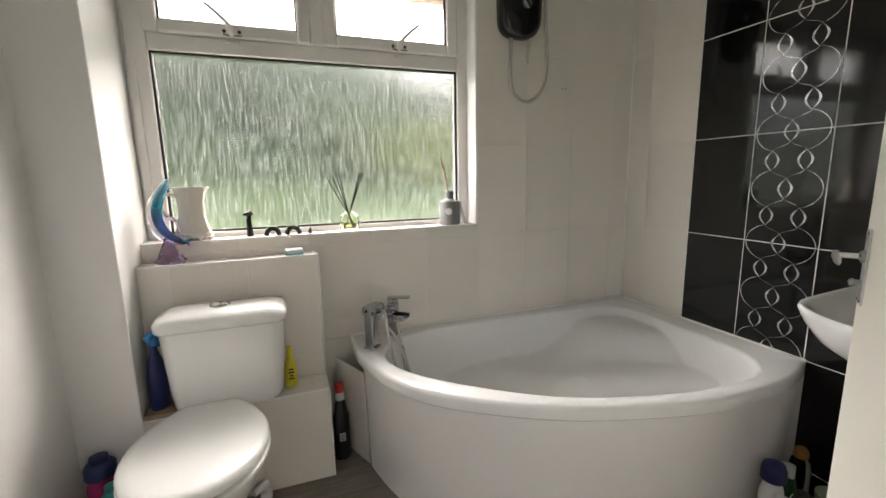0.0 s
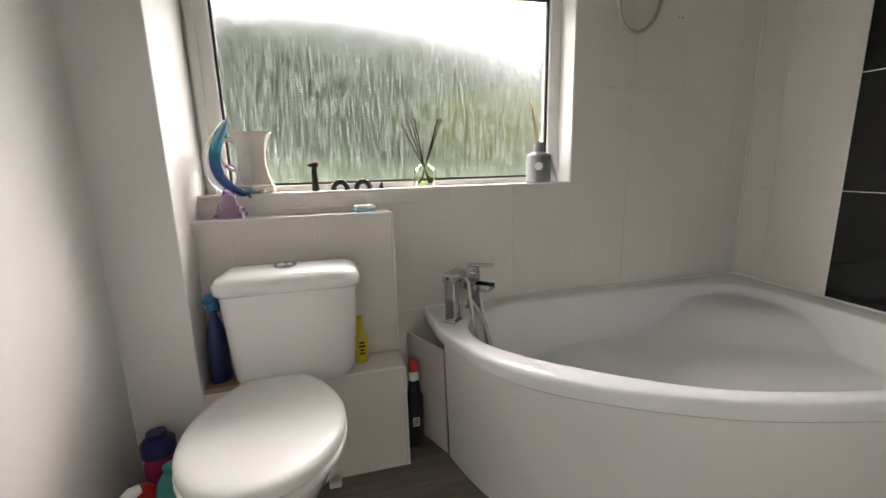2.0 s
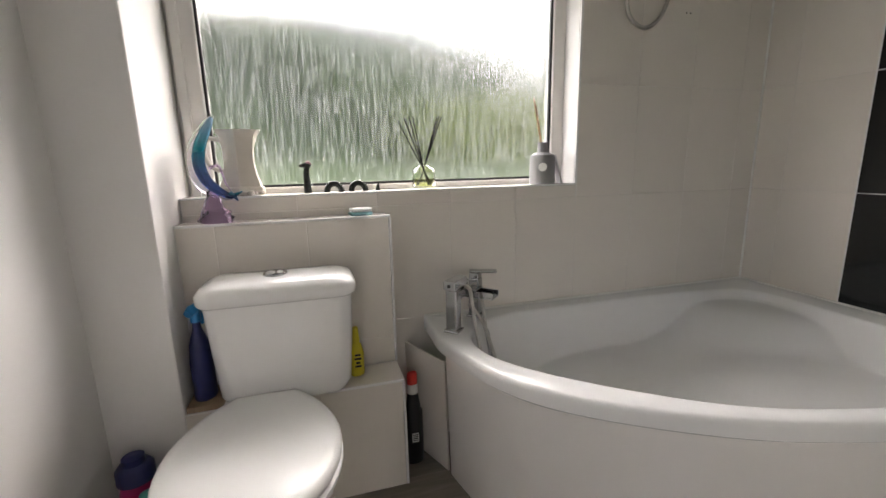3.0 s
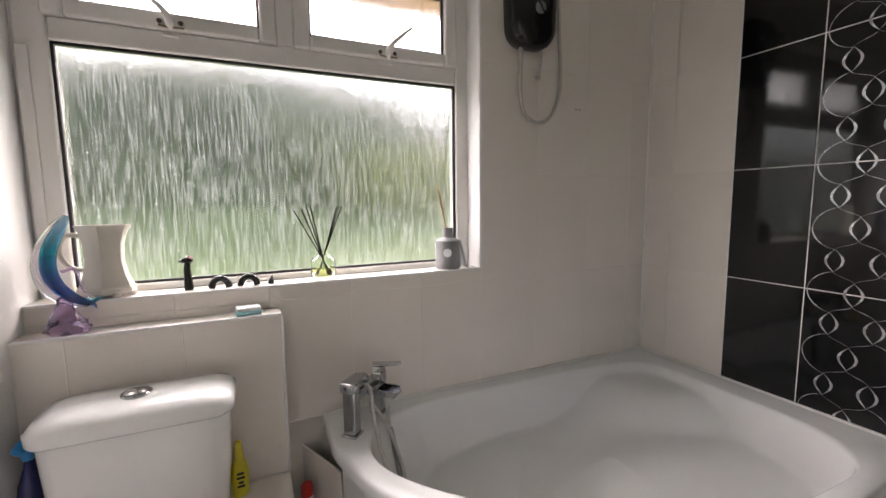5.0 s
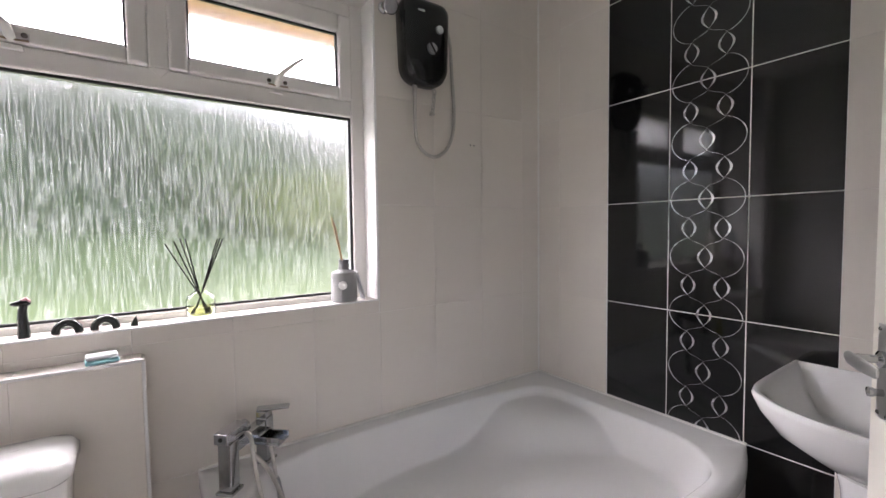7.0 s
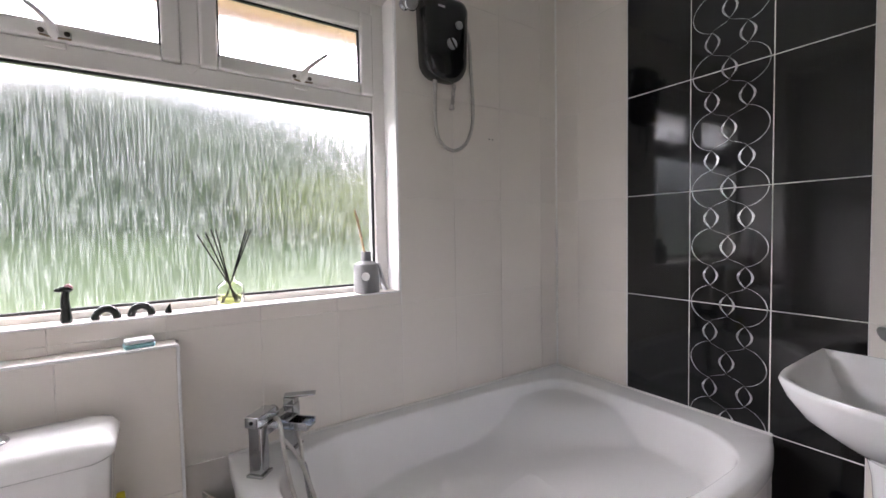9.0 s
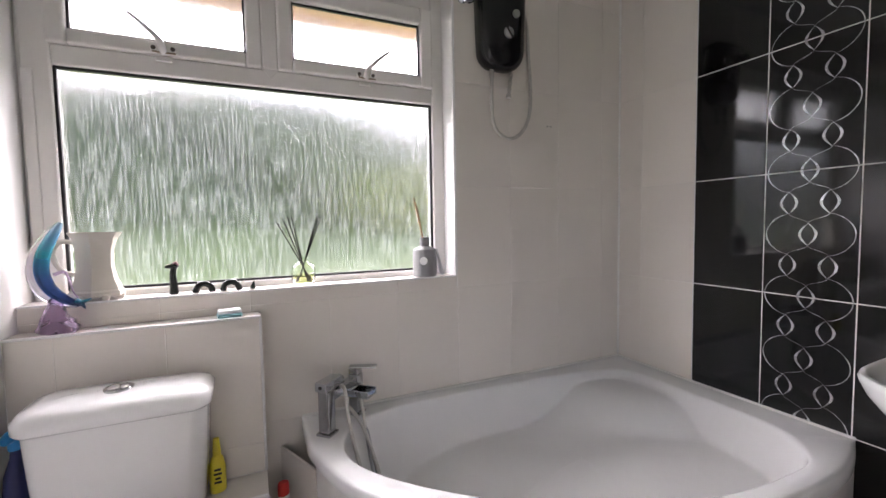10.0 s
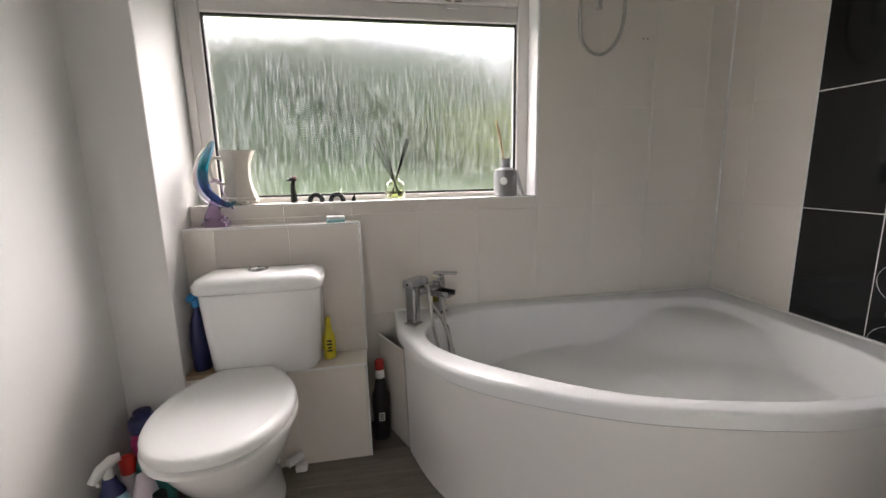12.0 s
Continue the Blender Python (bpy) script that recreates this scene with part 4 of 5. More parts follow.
# ---- bottles and clutter ----
def bottle(name, at, prof, mat, cap, capmat, label, sx=1.0, sy=0.7, turn=0.0, lean=(0, 0), extra=()):
    """A moulded bottle with its cap; profiles of (radius, height)."""
    t = thing(name, at, label, "bottle")
    R = Matrix.Rotation(radians(turn), 3, "Z") @ Matrix.Rotation(radians(lean[0]), 3, "X") @ Matrix.Rotation(radians(lean[1]), 3, "Y")
    S = Matrix.Diagonal((sx, sy, 1))
    part("body", lathe(prof, at, 22, turn=R @ S), mat, t, smooth=45)
    if cap:
        part("cap", lathe(cap, at, 18, turn=R), capmat, t, smooth=45)
    for nm, pr, m in extra:
        part(nm, lathe(pr, at, 22, turn=R @ S), m, t, smooth=45)
    return t, R


def trigger(t, at, R, z, mat, k=1.0, flip=1, droop=0.0):
    """A spray head with its nozzle and trigger lever."""
    def w(x, y, zz):
        return Vector(at) + R @ Vector((x * k * flip, y * k, z + zz * k))
    part("spray_head", tube([w(-0.028, 0, 0.028 + droop * 0.5), w(-0.012, 0, 0.034 + droop * 0.25), w(0.012, 0, 0.034 - droop * 0.25), w(0.034, 0, 0.030 - droop)], 0.012 * k, 10, radii=[0.010 * k, 0.014 * k, 0.014 * k, 0.010 * k]), mat, t, smooth=50)
    part("collar", tube([w(0, 0, 0), w(0, 0, 0.028)], 0.013 * k, 12), mat, t, smooth=50)
    part("trigger", tube([w(0.016, 0, 0.024), w(0.026, 0, 0.006), w(0.022, 0, -0.014)], 0.005 * k, 8), mat, t, smooth=50)


NAVY = plastic("navy_plastic", (0.012, 0.018, 0.10), 0.36)
BLUEP = plastic("bright_blue_plastic", (0.02, 0.22, 0.52), 0.35)
YELLOW = plastic("yellow_plastic", (0.66, 0.56, 0.03), 0.35)
REDP = plastic("red_plastic", (0.55, 0.03, 0.02), 0.35)
WHITEP = plastic("white_plastic", (0.78, 0.78, 0.77), 0.36)
BLACKB = plastic("black_plastic", (0.012, 0.012, 0.013), 0.36)
MAGENTA = plastic("magenta_plastic", (0.42, 0.02, 0.14), 0.35)
TEAL = plastic("teal_plastic", (0.05, 0.30, 0.28), 0.4)
LBLUE = plastic("light_blue_label", (0.32, 0.58, 0.68), 0.35)
BLUSH = plastic("pale_pink_plastic", (0.76, 0.66, 0.72), 0.35)

at = (-2.243, -0.165, 0.4035)
t, R = bottle("spray_bottle", at, [(0.034, 0), (0.036, 0.005), (0.036, 0.12), (0.03, 0.17), (0.014, 0.215), (0.012, 0.235)], NAVY, None, None, "dark blue spray bottle with a bright blue trigger", 0.95, 0.8, 70)
trigger(t, at, R, 0.235, BLUEP, 1.1)

at = (-1.798, -0.14, LZ + 0.001)
t, R = bottle("yellow_bottle", at, [(0.022, 0), (0.024, 0.004), (0.024, 0.075), (0.017, 0.105), (0.011, 0.115)], YELLOW, [(0.012, 0.112), (0.012, 0.125), (0.009, 0.165), (0, 0.168)], YELLOW, "small bright yellow bottle standing on the tiled ledge", 1, 0.75, 20)
for zz, ww in ((0.075, 0.018), (0.062, 0.022), (0.048, 0.014), (0.036, 0.020)):
    part("print", box(at[0] - ww / 2 + 0.002, at[0] + ww / 2 + 0.002, at[1] - 0.0205, at[1] - 0.017, at[2] + zz - 0.003, at[2] + zz + 0.003), BLACKB, t, "dark printed bar")

at = (-1.612, -0.115, 0.0)
t, R = bottle("black_bottle", at, [(0.032, 0), (0.034, 0.006), (0.034, 0.20), (0.028, 0.21), (0.018, 0.275)], BLACKB, [(0.019, 0.272), (0.020, 0.278), (0.019, 0.305), (0.0175, 0.306)], WHITEP, "black bottle with a white neck and red cap on the floor", 1, 0.75, 10, extra=(("red_cap", [(0.0185, 0.306), (0.0185, 0.34), (0.016, 0.348), (0, 0.348)], REDP),))
part("label_panel", box(at[0] - 0.012, at[0] + 0.012, at[1] - 0.0275, at[1] - 0.024, 0.09, 0.125), WHITEP, t, "small white printed label")
for i in range(4):
    part("label_bar", box(at[0] - 0.009, at[0] + 0.009, at[1] - 0.0285, at[1] - 0.027, 0.096 + i * 0.007, 0.099 + i * 0.007), BLACKB, t)

# spare tile leaning beside the bath
tl = thing("spare_tile", (-1.53, -0.1, 0), "loose white wall tile standing on edge beside the bath", "tile")
b = box(-0.004, 0.004, -0.115, 0.115, 0, 0.415, 0.0015)
bmesh.ops.transform(b, matrix=Matrix.Translation((-1.556, -0.104, 0.002)) @ Matrix.Rotation(radians(24), 4, "Z") @ Matrix.Rotation(radians(-1.0), 4, "Y"), verts=b.verts)
part("slab", b, TILE, tl)

# rough timber under the cistern's end of the ledge
w = thing("timber_offcut", (-2.25, -0.16, LZ), "rough timber offcut lying on the boxing ledge", "timber")
part("block", box(-2.284, -2.19, -0.222, -0.10, LZ - 0.0005, LZ + 0.0165, 0.002), RAWWOOD, w)

# waste pipe stub and its white foot beside the pan
w = thing("pipe_collar", (-1.90, -0.27, 0), "white plastic pipe collar on the floor behind the toilet", "pipe")
part("collar", box(-1.940, -1.898, -0.27, -0.235, 0, 0.024, 0.005), WHITEP, w)
part("stub", tube([(-1.96, -0.28, 0.05), (-1.915, -0.24, 0.055)], 0.015, 14), WHITEP, w, smooth=50)

# bottles between the toilet and the painted wall
bottle("purple_bottle", (-2.395, -0.30, 0), [(0.04, 0), (0.043, 0.006), (0.043, 0.235), (0.036, 0.262), (0.03, 0.25)], MAGENTA, [(0.038, 0.266), (0.044, 0.270), (0.044, 0.305), (0.034, 0.317), (0.027, 0.318), (0.026, 0.335), (0, 0.338)], NAVY, "magenta bottle with a large navy blue cap", 1, 0.8, 30)
bottle("teal_bottle", (-2.335, -0.392, 0), [(0.048, 0), (0.052, 0.008), (0.053, 0.14), (0.050, 0.20), (0.040, 0.245), (0.022, 0.268)], TEAL, [(0.02, 0.262), (0.02, 0.285), (0, 0.287)], TEAL, "rounded teal plastic bottle behind the toilet bowl", 1, 0.8, 60)
at = (-2.395, -0.505, 0)
t, R = bottle("trigger_cleaner", at, [(0.04, 0), (0.042, 0.006), (0.042, 0.14), (0.036, 0.18), (0.018, 0.225), (0.014, 0.245)], LBLUE, None, None, "pale blue trigger spray cleaner with a white head", 1, 0.7, 35, extra=(("label_band", [(0.0345, 0.192), (0.0300, 0.205), (0.0195, 0.228), (0.0155, 0.25)], NAVY),))
trigger(t, at, R, 0.25, WHITEP, 1.15, -1, 0.03)
bottle("red_capped_bottle", (-2.40, -0.405, 0), [(0.030, 0), (0.032, 0.006), (0.032, 0.14), (0.026, 0.182), (0.02, 0.194)], BLUSH, [(0.022, 0.190), (0.024, 0.196), (0.023, 0.232), (0.015, 0.244), (0, 0.246)], REDP, "pale bottle with a rounded red cap", 1, 0.85, 0)
bottle("blush_bottle", (-2.325, -0.475, 0), [(0.034, 0), (0.037, 0.005), (0.038, 0.12), (0.031, 0.175), (0.021, 0.205), (0.018, 0.222), (0, 0.224)], BLUSH, None, None, "pale pink plastic bottle", 1, 0.85, 0)
bottle("navy_bottle", (-2.27, -0.51, 0), [(0.028, 0), (0.03, 0.005), (0.03, 0.12), (0.022, 0.15)], NAVY, [(0.018, 0.148), (0.018, 0.18), (0, 0.182)], BLACKB, "small navy blue bottle close to the toilet", 1, 0.85, 0)

# toiletries on the floor at the bath's end
bottle("blue_capped_bottle", (-0.30, -1.035, 0), [(0.038, 0), (0.04, 0.006), (0.04, 0.14), (0.03, 0.18), (0.024, 0.19)], WHITEP, [(0.034, 0.185), (0.037, 0.19), (0.036, 0.225), (0.030, 0.244), (0.015, 0.254), (0, 0.256)], NAVY, "white bottle with a rounded dark blue cap", 1, 0.8, 0)
bottle("green_bottle", (-0.215, -1.03, 0), [(0.03, 0), (0.032, 0.006), (0.032, 0.14), (0.022, 0.175)], plastic("dark_green_plastic", (0.03, 0.12, 0.05), 0.35), [(0.019, 0.17), (0.02, 0.175), (0.02, 0.21), (0, 0.213)], WHITEP, "dark green bottle with a white cap", 1, 0.8, 0)
bottle("clear_bottle", (-0.135, -1.02, 0), [(0.036, 0), (0.038, 0.006), (0.038, 0.17), (0.028, 0.21), (0.018, 0.22)], clear("clear_plastic", (0.85, 0.87, 0.85), 0.15, 1.2), [(0.022, 0.215), (0.023, 0.22), (0.022, 0.236), (0.014, 0.249), (0, 0.252)], plastic("orange_brown_plastic", (0.36, 0.14, 0.03), 0.4), "clear bottle with an orange-brown cap", 1, 0.85, 0)
c = thing("carton", (-0.345, -1.10, 0), "small open white carton beside the bath", "carton")
b = box(-0.04, 0.04, -0.03, 0.03, 0, 0.16, 0.001)
bmesh.ops.delete(b, geom=[f for f in b.faces if f.calc_center_median().z > 0.158], context="FACES")
bmesh.ops.transform(b, matrix=Matrix.Translation((-0.345, -1.10, 0.001)) @ Matrix.Rotation(radians(20), 4, "Z"), verts=b.verts)
part("sleeve", b, WHITEP, c)
b = loft([[Vector((-0.385, -1.12, 0.16)), Vector((-0.385, -1.117, 0.16))], [Vector((-0.31, -1.095, 0.16)), Vector((-0.31, -1.092, 0.16))], [Vector((-0.325, -1.11, 0.195)), Vector((-0.325, -1.107, 0.195))]], False, False, closed=False)
part("flap", b, WHITEP, c)
bottle("green_white_tub", (-0.10, -1.11, 0), [(0.045, 0), (0.048, 0.006), (0.048, 0.10), (0.05, 0.102), (0.05, 0.118), (0, 0.12)], plastic("pale_green_plastic", (0.42, 0.50, 0.36), 0.35), None, None, "low pale green plastic tub", 1, 1, 0)

# ---- outside the window ----
LEAF = foliage("hedge_leaves", (0.035, 0.075, 0.026), (0.13, 0.19, 0.06), 0.5)
SHRUBM = foliage("shrub_leaves", (0.16, 0.21, 0.03), (0.34, 0.38, 0.09), 0.8)
GRASS = foliage("lawn", (0.085, 0.125, 0.045), (0.15, 0.21, 0.075), 0.8)
SOFFIT = material("varnished_timber", (0.60, 0.38, 0.24), 0.5, 0, 0.2, 6, 0.02)
b = bmesh.new()
vs = [b.verts.new(p) for p in ((-600, -600, -0.2), (600, -600, -0.2), (600, 600, -0.2), (-600, 600, -0.2))]
b.faces.new(vs)
structure("ground", b, GRASS, "mown green lawn outside the window", "ground")
e = thing("roof_eaves", (-1.3, 0.5, 2.25), "brown timber roof eaves above the window outside", "roof")
e["kind"] = "structure"
part("soffit", box(-4, 1.5, 0.176, 0.66, 2.235, 2.26), SOFFIT, e)
part("fascia", box(-4, 1.5, 0.66, 0.685, 2.18, 2.42), SOFFIT, e)


def hedge_top(x):
    return max(1.9, 5.4 - 0.24 * (x + 4.8)) + 0.2 * math.sin(x * 0.9) + 0.16 * math.sin(x * 2.3 + 1)


def leaves(name, count, spot, size, mat, label, category):
    """A mass of small turned leaves; spot(random) gives each one's place."""
    rnd = random.Random(7)
    vs, fs = [], []
    for i in range(count):
        c = spot(rnd)
        s = rnd.uniform(*size)
        n = Vector((rnd.gauss(0, 0.7), -1, rnd.gauss(0.4, 0.7))).normalized()
        u = n.orthogonal().normalized()
        u.rotate(Matrix.Rotation(rnd.uniform(0, 6.28), 3, n))
        v, k = n.cross(u), len(vs)
        vs += [c - u * s, c + v * s * 0.5, c + u * s, c - v * s * 0.5]
        fs.append((k, k + 1, k + 2, k + 3))
    me = bpy.data.meshes.new(name)
    me.from_pydata(vs, [], fs)
    me.materials.append(mat)
    return tagged(new(name, me), label, category, kind="stuff")


def hedge_spot(rnd):
    x = rnd.uniform(-13, 11)
    z = -0.2 + (hedge_top(x) + 0.35) * rnd.random() ** 0.8
    return Vector((x, 8.0 + rnd.random() * 0.5 + 0.35 * math.sin(z * 2 + x) + rnd.gauss(0, 0.08), z))


def shrub_spot(rnd):
    a, k = rnd.uniform(0, 6.283), rnd.random() ** 0.4
    return Vector((2.0 + 1.7 * k * math.cos(a) + rnd.gauss(0, 0.12), 7.3 + 0.5 * rnd.random(), 1.75 + 0.75 * k * math.sin(a) + rnd.gauss(0, 0.08)))


def garden():
    leaves("hedge", 34000, hedge_spot, (0.05, 0.12), LEAF, "tall uneven green garden hedge beyond the lawn", "hedge")
    leaves("shrub", 5000, shrub_spot, (0.05, 0.10), SHRUBM, "bushy yellow-green shrub in front of the hedge", "shrub")
    rings = []
    for i in range(25):
        x = -13 + i
        top = hedge_top(x) - 0.35
        rings.append([Vector((x, 8.35, -0.2)), Vector((x, 9.2, -0.2)), Vector((x, 9.1, top)), Vector((x, 8.5, top))])
    structure("backdrop_hedge_core", loft(rings), LEAF, "dense shaded inside of the garden hedge", "hedge")
    rings = []
    for i in range(13):
        x, up = -13 + 2 * i, 1.2 + 0.1 * math.sin(i * 1.7)
        rings.append([Vector((x, 4.2, -0.21)), Vector((x, 5.2, 0.05)), Vector((x, 6.6, 0.55 * up)), Vector((x, 8.0, up)), Vector((x, 8.3, up)), Vector((x, 8.3, -0.21))])
    structure("ground_bank", loft(rings), GRASS, "mown grass bank rising to the hedge", "bank", smooth=60)


garden()

# ---- trims ----
tr = 0.006
structure("trim_shelf_front", box(XP, BX1, UY - 0.0025, UY + tr, UZ - tr, UZ + 0.0025, 0.002), TRIM, "white plastic tile edging on the boxing", "trim")
structure("trim_shelf_side", box(BX1 - tr, BX1 + 0.0025, UY - 0.0025, UY + tr, LZ + 0.002, UZ - tr, 0.002), TRIM, "white plastic tile edging on the boxing", "trim")
structure("trim_ledge_front", box(-1.90, BX1, PY - 0.0025, PY + tr, LZ - tr, LZ + 0.0025, 0.002), TRIM, "white plastic tile edging on the boxing", "trim")
structure("trim_ledge_side", box(BX1 - tr, BX1 + 0.0025, PY - 0.0025, PY + tr, 0.001, LZ - tr, 0.002), TRIM, "white plastic tile edging on the boxing", "trim")
structure("trim_sill_front", box(XP, WX1, -0.0035, tr, WZ0 - 0.004, WZ0 + 0.0025, 0.002), TRIM, "white plastic edging along the window sill", "trim")
structure("trim_reveal", box(WX1 - 0.003, WX1 + 0.007, -0.0035, tr, WZ0 + 0.003, WZ1, 0.002), TRIM, "white plastic edging along the window reveal", "trim")
structure("window_sill", box(XP, WX1, 0.0065, 0.0995, WZ0 - 0.0195, WZ0 + 0.001), TILE, "white tiled window sill", "sill")
structure("reveal_lining", box(WX1 - 0.003, WX1 + 0.008, 0.0065, 0.0995, WZ0 + 0.001, WZ1), PAINT, "white painted window reveal", "reveal")
structure("trim_black_edge", box(-0.003, 0.006, -0.3985, -0.3945, RIM + 0.002, H), TRIM, "thin white joint beside the black tiles", "trim")
structure("sealant_corner", box(-0.006, 0.004, -0.006, 0.004, RIM + 0.004, H, 0.002), SEAL, "white sealant in the tiled corner", "sealant")
structure("sealant_bath_back", box(-1.535, -0.004, -0.008, 0.003, RIM - 0.003, RIM + 0.006, 0.003), SEAL, "yellowed white sealant along the bath", "sealant")
structure("sealant_bath_side", box(-0.008, 0.003, -0.93, -0.004, RIM - 0.003, RIM + 0.006, 0.003), SEAL, "yellowed white sealant along the bath", "sealant")
for x in (-0.441, -0.421):
    h = thing("screw_hole", (x, 0, 1.623), "small dark drilled screw hole in a tile", "hole")
    part("plug", lathe([(0.0032, 0.0), (0.0032, 0.001), (0, 0.001)], (x, -0.0002, 1.623), 10, turn=Matrix.Rotation(radians(90), 3, "X")), BLACKB, h)

# ---- tiles, one by one ----
GAP, TH = 0.0017, 0.008
MESHES = {}


def tile(parent, axis, u0, u1, z0, z1, face, mat, name="tile", gap=0.0005, out=-1):
    """A bevelled tile on a wall that faces -y (axis 'y'), -x ('x') or up ('z', then u is x and z is y)."""
    key = (axis, round(u1 - u0, 3), round(z1 - z0, 3), mat.name, gap)
    if key not in MESHES:
        w, h, e = (u1 - u0) / 2 - gap, (z1 - z0) / 2 - gap, 0.0012
        b = bmesh.new()
        rings = []
        for k, d in ((0, TH), (0, e), (e, 0)):
            ring = []
            for a, c in ((-1, -1), (1, -1), (1, 1), (-1, 1)):
                a, c = a * (w - k), c * (h - k)
                ring.append({"y": (a, d, c), "x": (d, a, c), "z": (a, c, -d)}[axis])
            rings.append([Vector(p) for p in ring])
        loft(rings, cap0=False, bm=b)
        bmesh.ops.recalc_face_normals(b, faces=b.faces)
        if sum((f.normal.dot({"y": Vector((0, -1, 0)), "x": Vector((-1, 0, 0)), "z": Vector((0, 0, 1))}[axis])) for f in b.faces) < 0:
            bmesh.ops.reverse_faces(b, faces=b.faces)
        me = bpy.data.meshes.new(name)
        b.to_mesh(me)
        b.free()
        me.materials.append(mat)
        MESHES[key] = me
    ob = new(name, MESHES[key])
    u, v = (u0 + u1) / 2, (z0 + z1) / 2
    ob.location = {"y": (u, face, v), "x": (face, u, v), "z": (u, v, face)}[axis]
    ob.rotation_euler = {"y": (0, random.gauss(0, 0.0006), 0), "x": (0, 0, random.gauss(0, 0.0009)), "z": (0, 0, 0)}[axis]
    ob.parent = parent
    return ob


ROWS = [0.0, 0.087, 0.507, 0.927, 1.347, 1.767, 2.187, H]
COLS = [-0.002, -0.116, -0.378, -0.640, -0.902, -1.164, -1.425, -1.687, -1.948, -2.21, XP + 0.002]
for r0, r1 in zip(ROWS, ROWS[1:]):
    for c1, c0 in zip(COLS, COLS[1:]):
        a0, a1, z0, z1 = c0, c1, r0, r1
        if z1 > WZ0 and a0 < WX1:
            if a1 > WX1 + 0.004:
                tile(wall_window, "y", WX1 + 0.004, a1, max(z0, WZ0), z1, 0, TILE)
            if z0 < WZ0 - 0.02:
                tile(wall_window, "y", a0, min(a1, WX1 + 0.004), z0, WZ0 - 0.004, 0, TILE)
            if z1 > WZ1 + 0.02:
                tile(wall_window, "y", a0, min(a1, WX1 + 0.004), max(z0, WZ1), z1, 0, TILE)
            continue
        tile(wall_window, "y", a0, a1, z0, z1, 0, TILE)

YC = [-0.002, -0.1345, -0.3955, -0.657, -0.9185, -1.153, -1.415, -1.677, YB]
DECO = []
for r0, r1 in zip(ROWS, ROWS[1:]):
    for i, (c1, c0) in enumerate(zip(YC, YC[1:])):
        dark = i in (2, 3, 4)
        ob = tile(wall_right, "x", c0, c1, r0, r1, 0, BLACK if dark else TILE, "black_tile" if dark else "tile", GAP if dark else 0.0005)
        if i == 3 and r0 > 0.4 and r1 - r0 > 0.4:
            DECO.append((ob, r0))

for x0, x1 in ((XP + 0.002, -2.183), (-2.183, -1.9215), (-1.9215, BX1 - 0.006)):
    tile(boxing, "y", x0, x1, 0.484, UZ - 0.006, UY, TILE)
    tile(boxing, "y", x0, x1, LZ + 0.002, 0.484, UY, TILE)
    tile(boxing, "z", x0, x1, UY + 0.006, 0.0, UZ, TILE)
    tile(boxing, "y", x0, x1, 0.001, LZ - 0.006, PY, TILE)
for x0, x1 in ((-2.183, -1.9215), (-1.9215, BX1 - 0.006)):
    tile(boxing, "z", x0, x1, PY + 0.006, UY, LZ, TILE)
tile(boxing, "z", XP + 0.002, -2.183, UY - 0.02, UY, LZ, TILE)
b = box(BX1 - 0.008, BX1, UY + 0.006, 0, LZ, UZ - 0.006, 0.001)
part("side_tile", b, TILE, boxing)
part("side_tile", box(BX1 - 0.008, BX1, PY + 0.006, 0, 0.001, LZ, 0.001), TILE, boxing)


# silver print on the black feature tiles
def stroke(pts, wide, thin=0.0008, up=0.0009):
    """A flat brush line, thick in its middle."""
    n = len(pts)
    lo, hi = [], []
    for i, (y, z) in enumerate(pts):
        y2, z2 = pts[min(i + 1, n - 1)]
        y1, z1 = pts[max(i - 1, 0)]
        d = math.hypot(y2 - y1, z2 - z1)
        k = thin + (wide - thin) * math.sin(math.pi * i / (n - 1)) ** 1.3
        lo.append((y - (z2 - z1) / d * k / 2, z + (y2 - y1) / d * k / 2))
        hi.append((y + (z2 - z1) / d * k / 2, z - (y2 - y1) / d * k / 2))
    b = bmesh.new()
    A = [b.verts.new((-up, *p)) for p in lo]
    B = [b.verts.new((-up, *p)) for p in hi]
    C = [b.verts.new((0.0002, *p)) for p in lo]
    D = [b.verts.new((0.0002, *p)) for p in hi]
    for i in range(n - 1):
        b.faces.new((A[i], A[i + 1], B[i + 1], B[i]))
        b.faces.new((A[i], C[i], C[i + 1], A[i + 1]))
        b.faces.new((B[i], B[i + 1], D[i + 1], D[i]))
    bmesh.ops.recalc_face_normals(b, faces=b.faces)
    me = bpy.data.meshes.new("silver_line")
    b.to_mesh(me)
    b.free()
    me.materials.append(SILVER)
    return me


P = 0.105                                     # half of the pattern's repeat


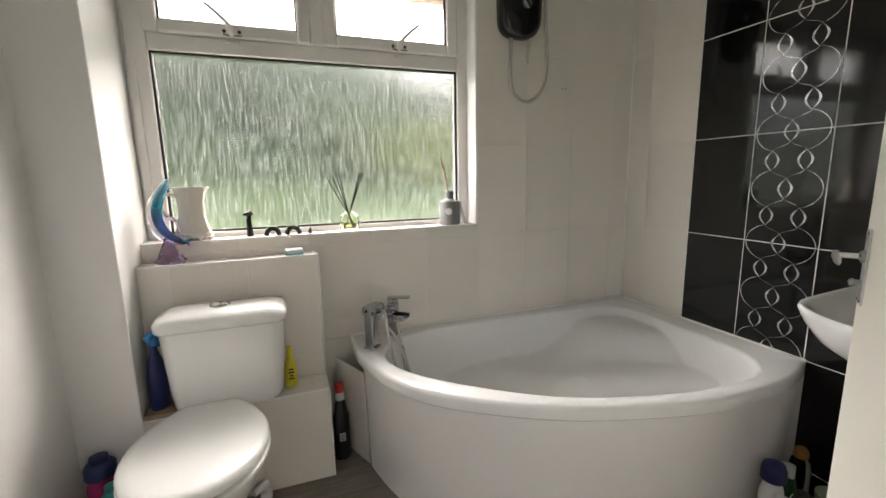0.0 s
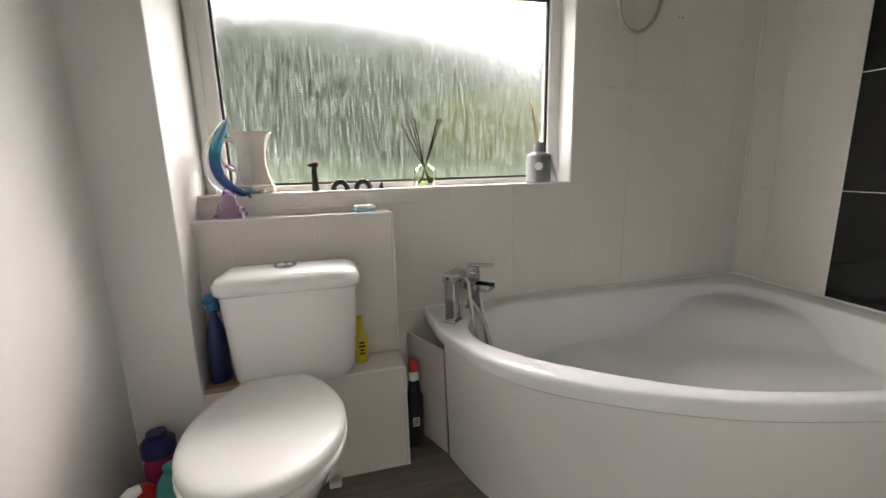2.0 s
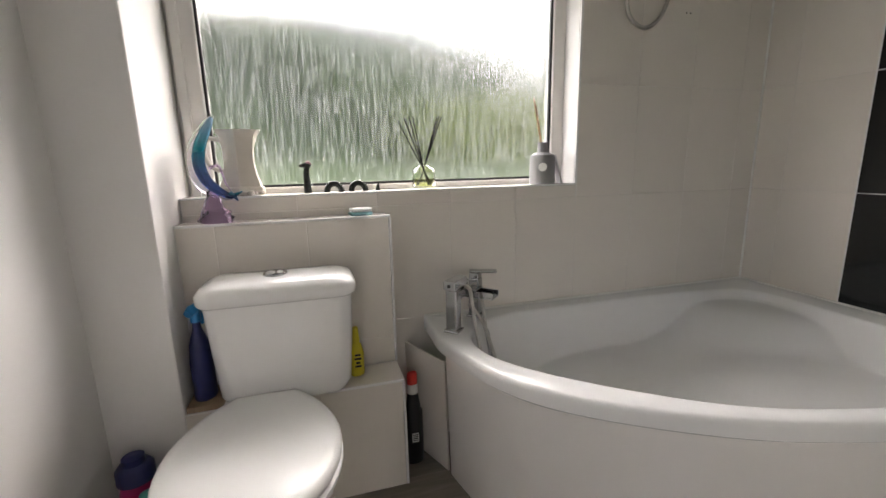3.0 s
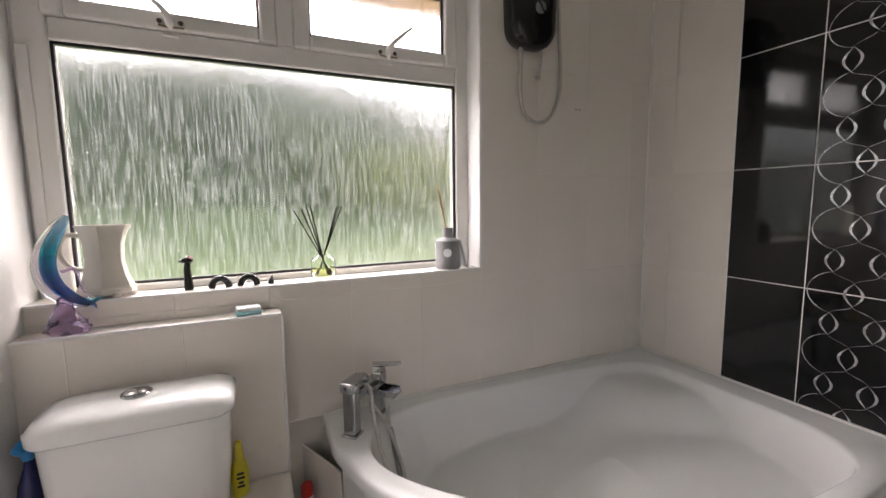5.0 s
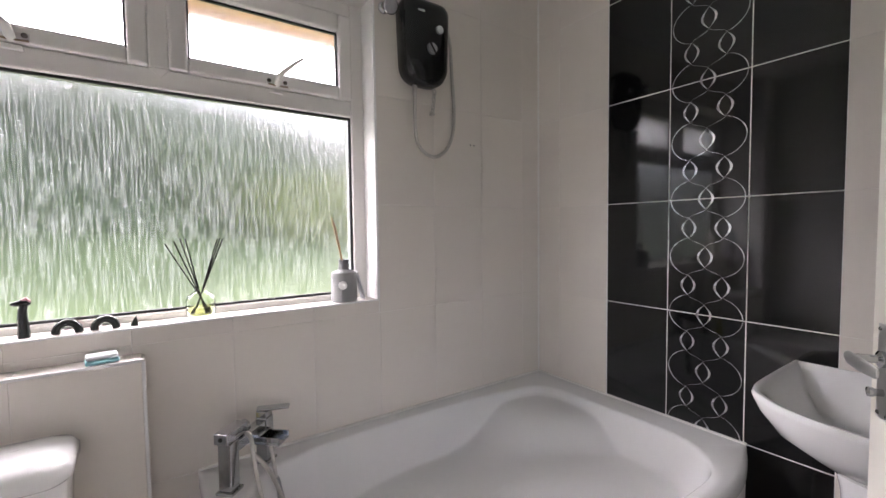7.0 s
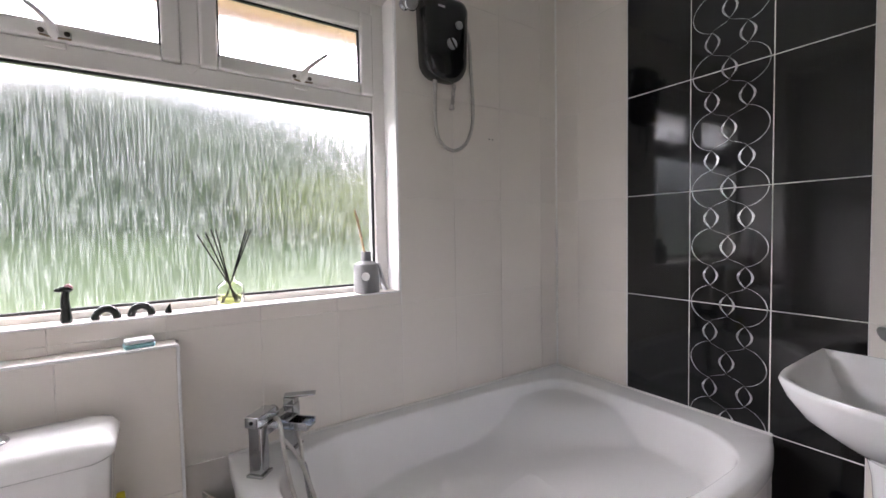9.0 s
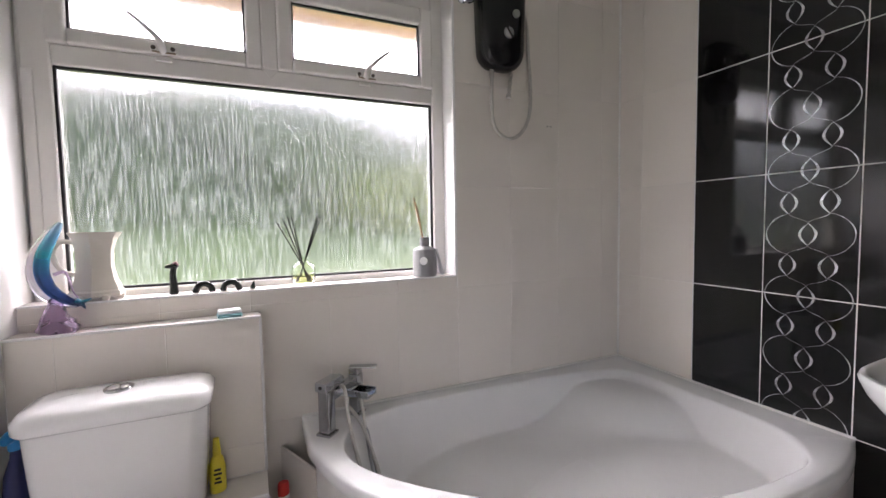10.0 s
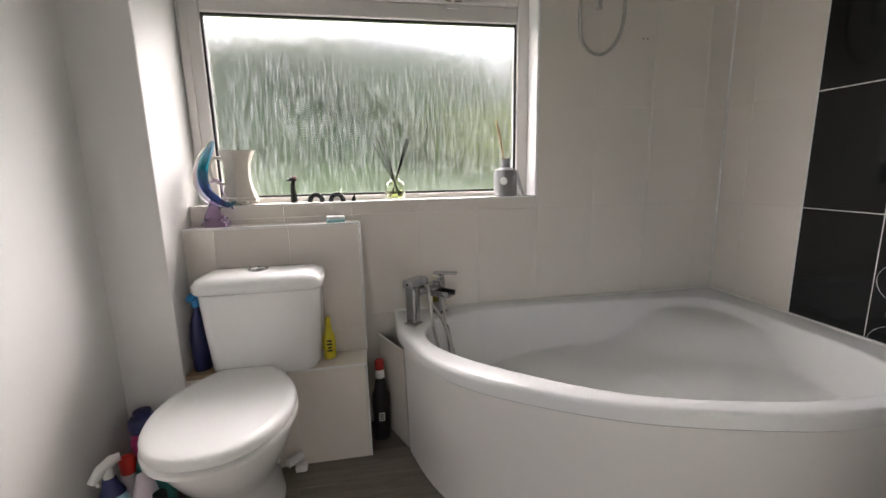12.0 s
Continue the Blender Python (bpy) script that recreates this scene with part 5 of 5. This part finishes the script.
def arc(y0, z0, y1, z1, bulge, n=13):
    return [(y0 + (y1 - y0) * t + bulge * math.sin(math.pi * t), z0 + (z1 - z0) * t) for t in [i / (n - 1) for i in range(n)]]


def ease(y0, z0, y1, z1, n=11):
    return [(y0 + (y1 - y0) * (0.5 - 0.5 * math.cos(math.pi * t)), z0 + (z1 - z0) * t) for t in [i / (n - 1) for i in range(n)]]


OV, SIDE, EDGE = 0.037, 0.056, 0.122
LINES = {"rim": stroke(arc(0, -OV, 0, OV, 0.0225), 0.0075), "rim2": stroke(arc(0, -OV, 0, OV, -0.0225), 0.0075)}
for s in (-1, 1):
    quarter = [(SIDE + (EDGE - SIDE) * math.sin(a) ** 1.25, (OV - P) * math.cos(a)) for a in [math.pi / 2 * i / 10 for i in range(11)]]
    up = [(s * y, z) for y, z in quarter]
    dn = [(s * y, -z) for y, z in reversed(quarter)]
    LINES["loop%d" % s] = stroke(up + dn[1:], 0.0030)
    LINES["link%d" % s] = stroke([(s * y, z) for y, z in ease(0, OV, SIDE, P - OV, 9)], 0.0011)
    LINES["tie%d" % s] = stroke([(s * y, z) for y, z in ease(SIDE, OV - P, 0, -OV, 9)], 0.0011)
for ob, r0 in DECO:
    for zc in ((-0.21, 0.0, 0.21) if r0 < 0.6 else (0.0, 0.21)):
        todo = [("rim", 0, zc), ("rim2", 0, zc)]
        for s in (-1, 1):
            todo += [("loop%d" % s, 0, zc), ("link%d" % s, 0, zc), ("tie%d" % s, 0, zc)]
            todo += [("rim", s * SIDE, zc - P), ("rim2", s * SIDE, zc - P)] if zc > -0.1 else []
        for key, y, z in todo:
            m = new("silver_line", LINES[key])
            m.location, m.parent = (0, y, z), ob

# ---- vinyl planks ----
y, k = YB, 0
while y < 0.0:
    x = XL - (0.35, 0.8, 0.1, 0.6)[k % 4]
    while x < 0:
        x0, x1 = max(x, XL), min(x + 0.92, 0.004)
        if x1 > x0 + 0.01:
            tile(floor, "z", x0, x1, y, min(y + 0.152, 0.004), 0, FLOORM, "plank", 0.0004)
        x += 0.92
    y += 0.152
    k += 1
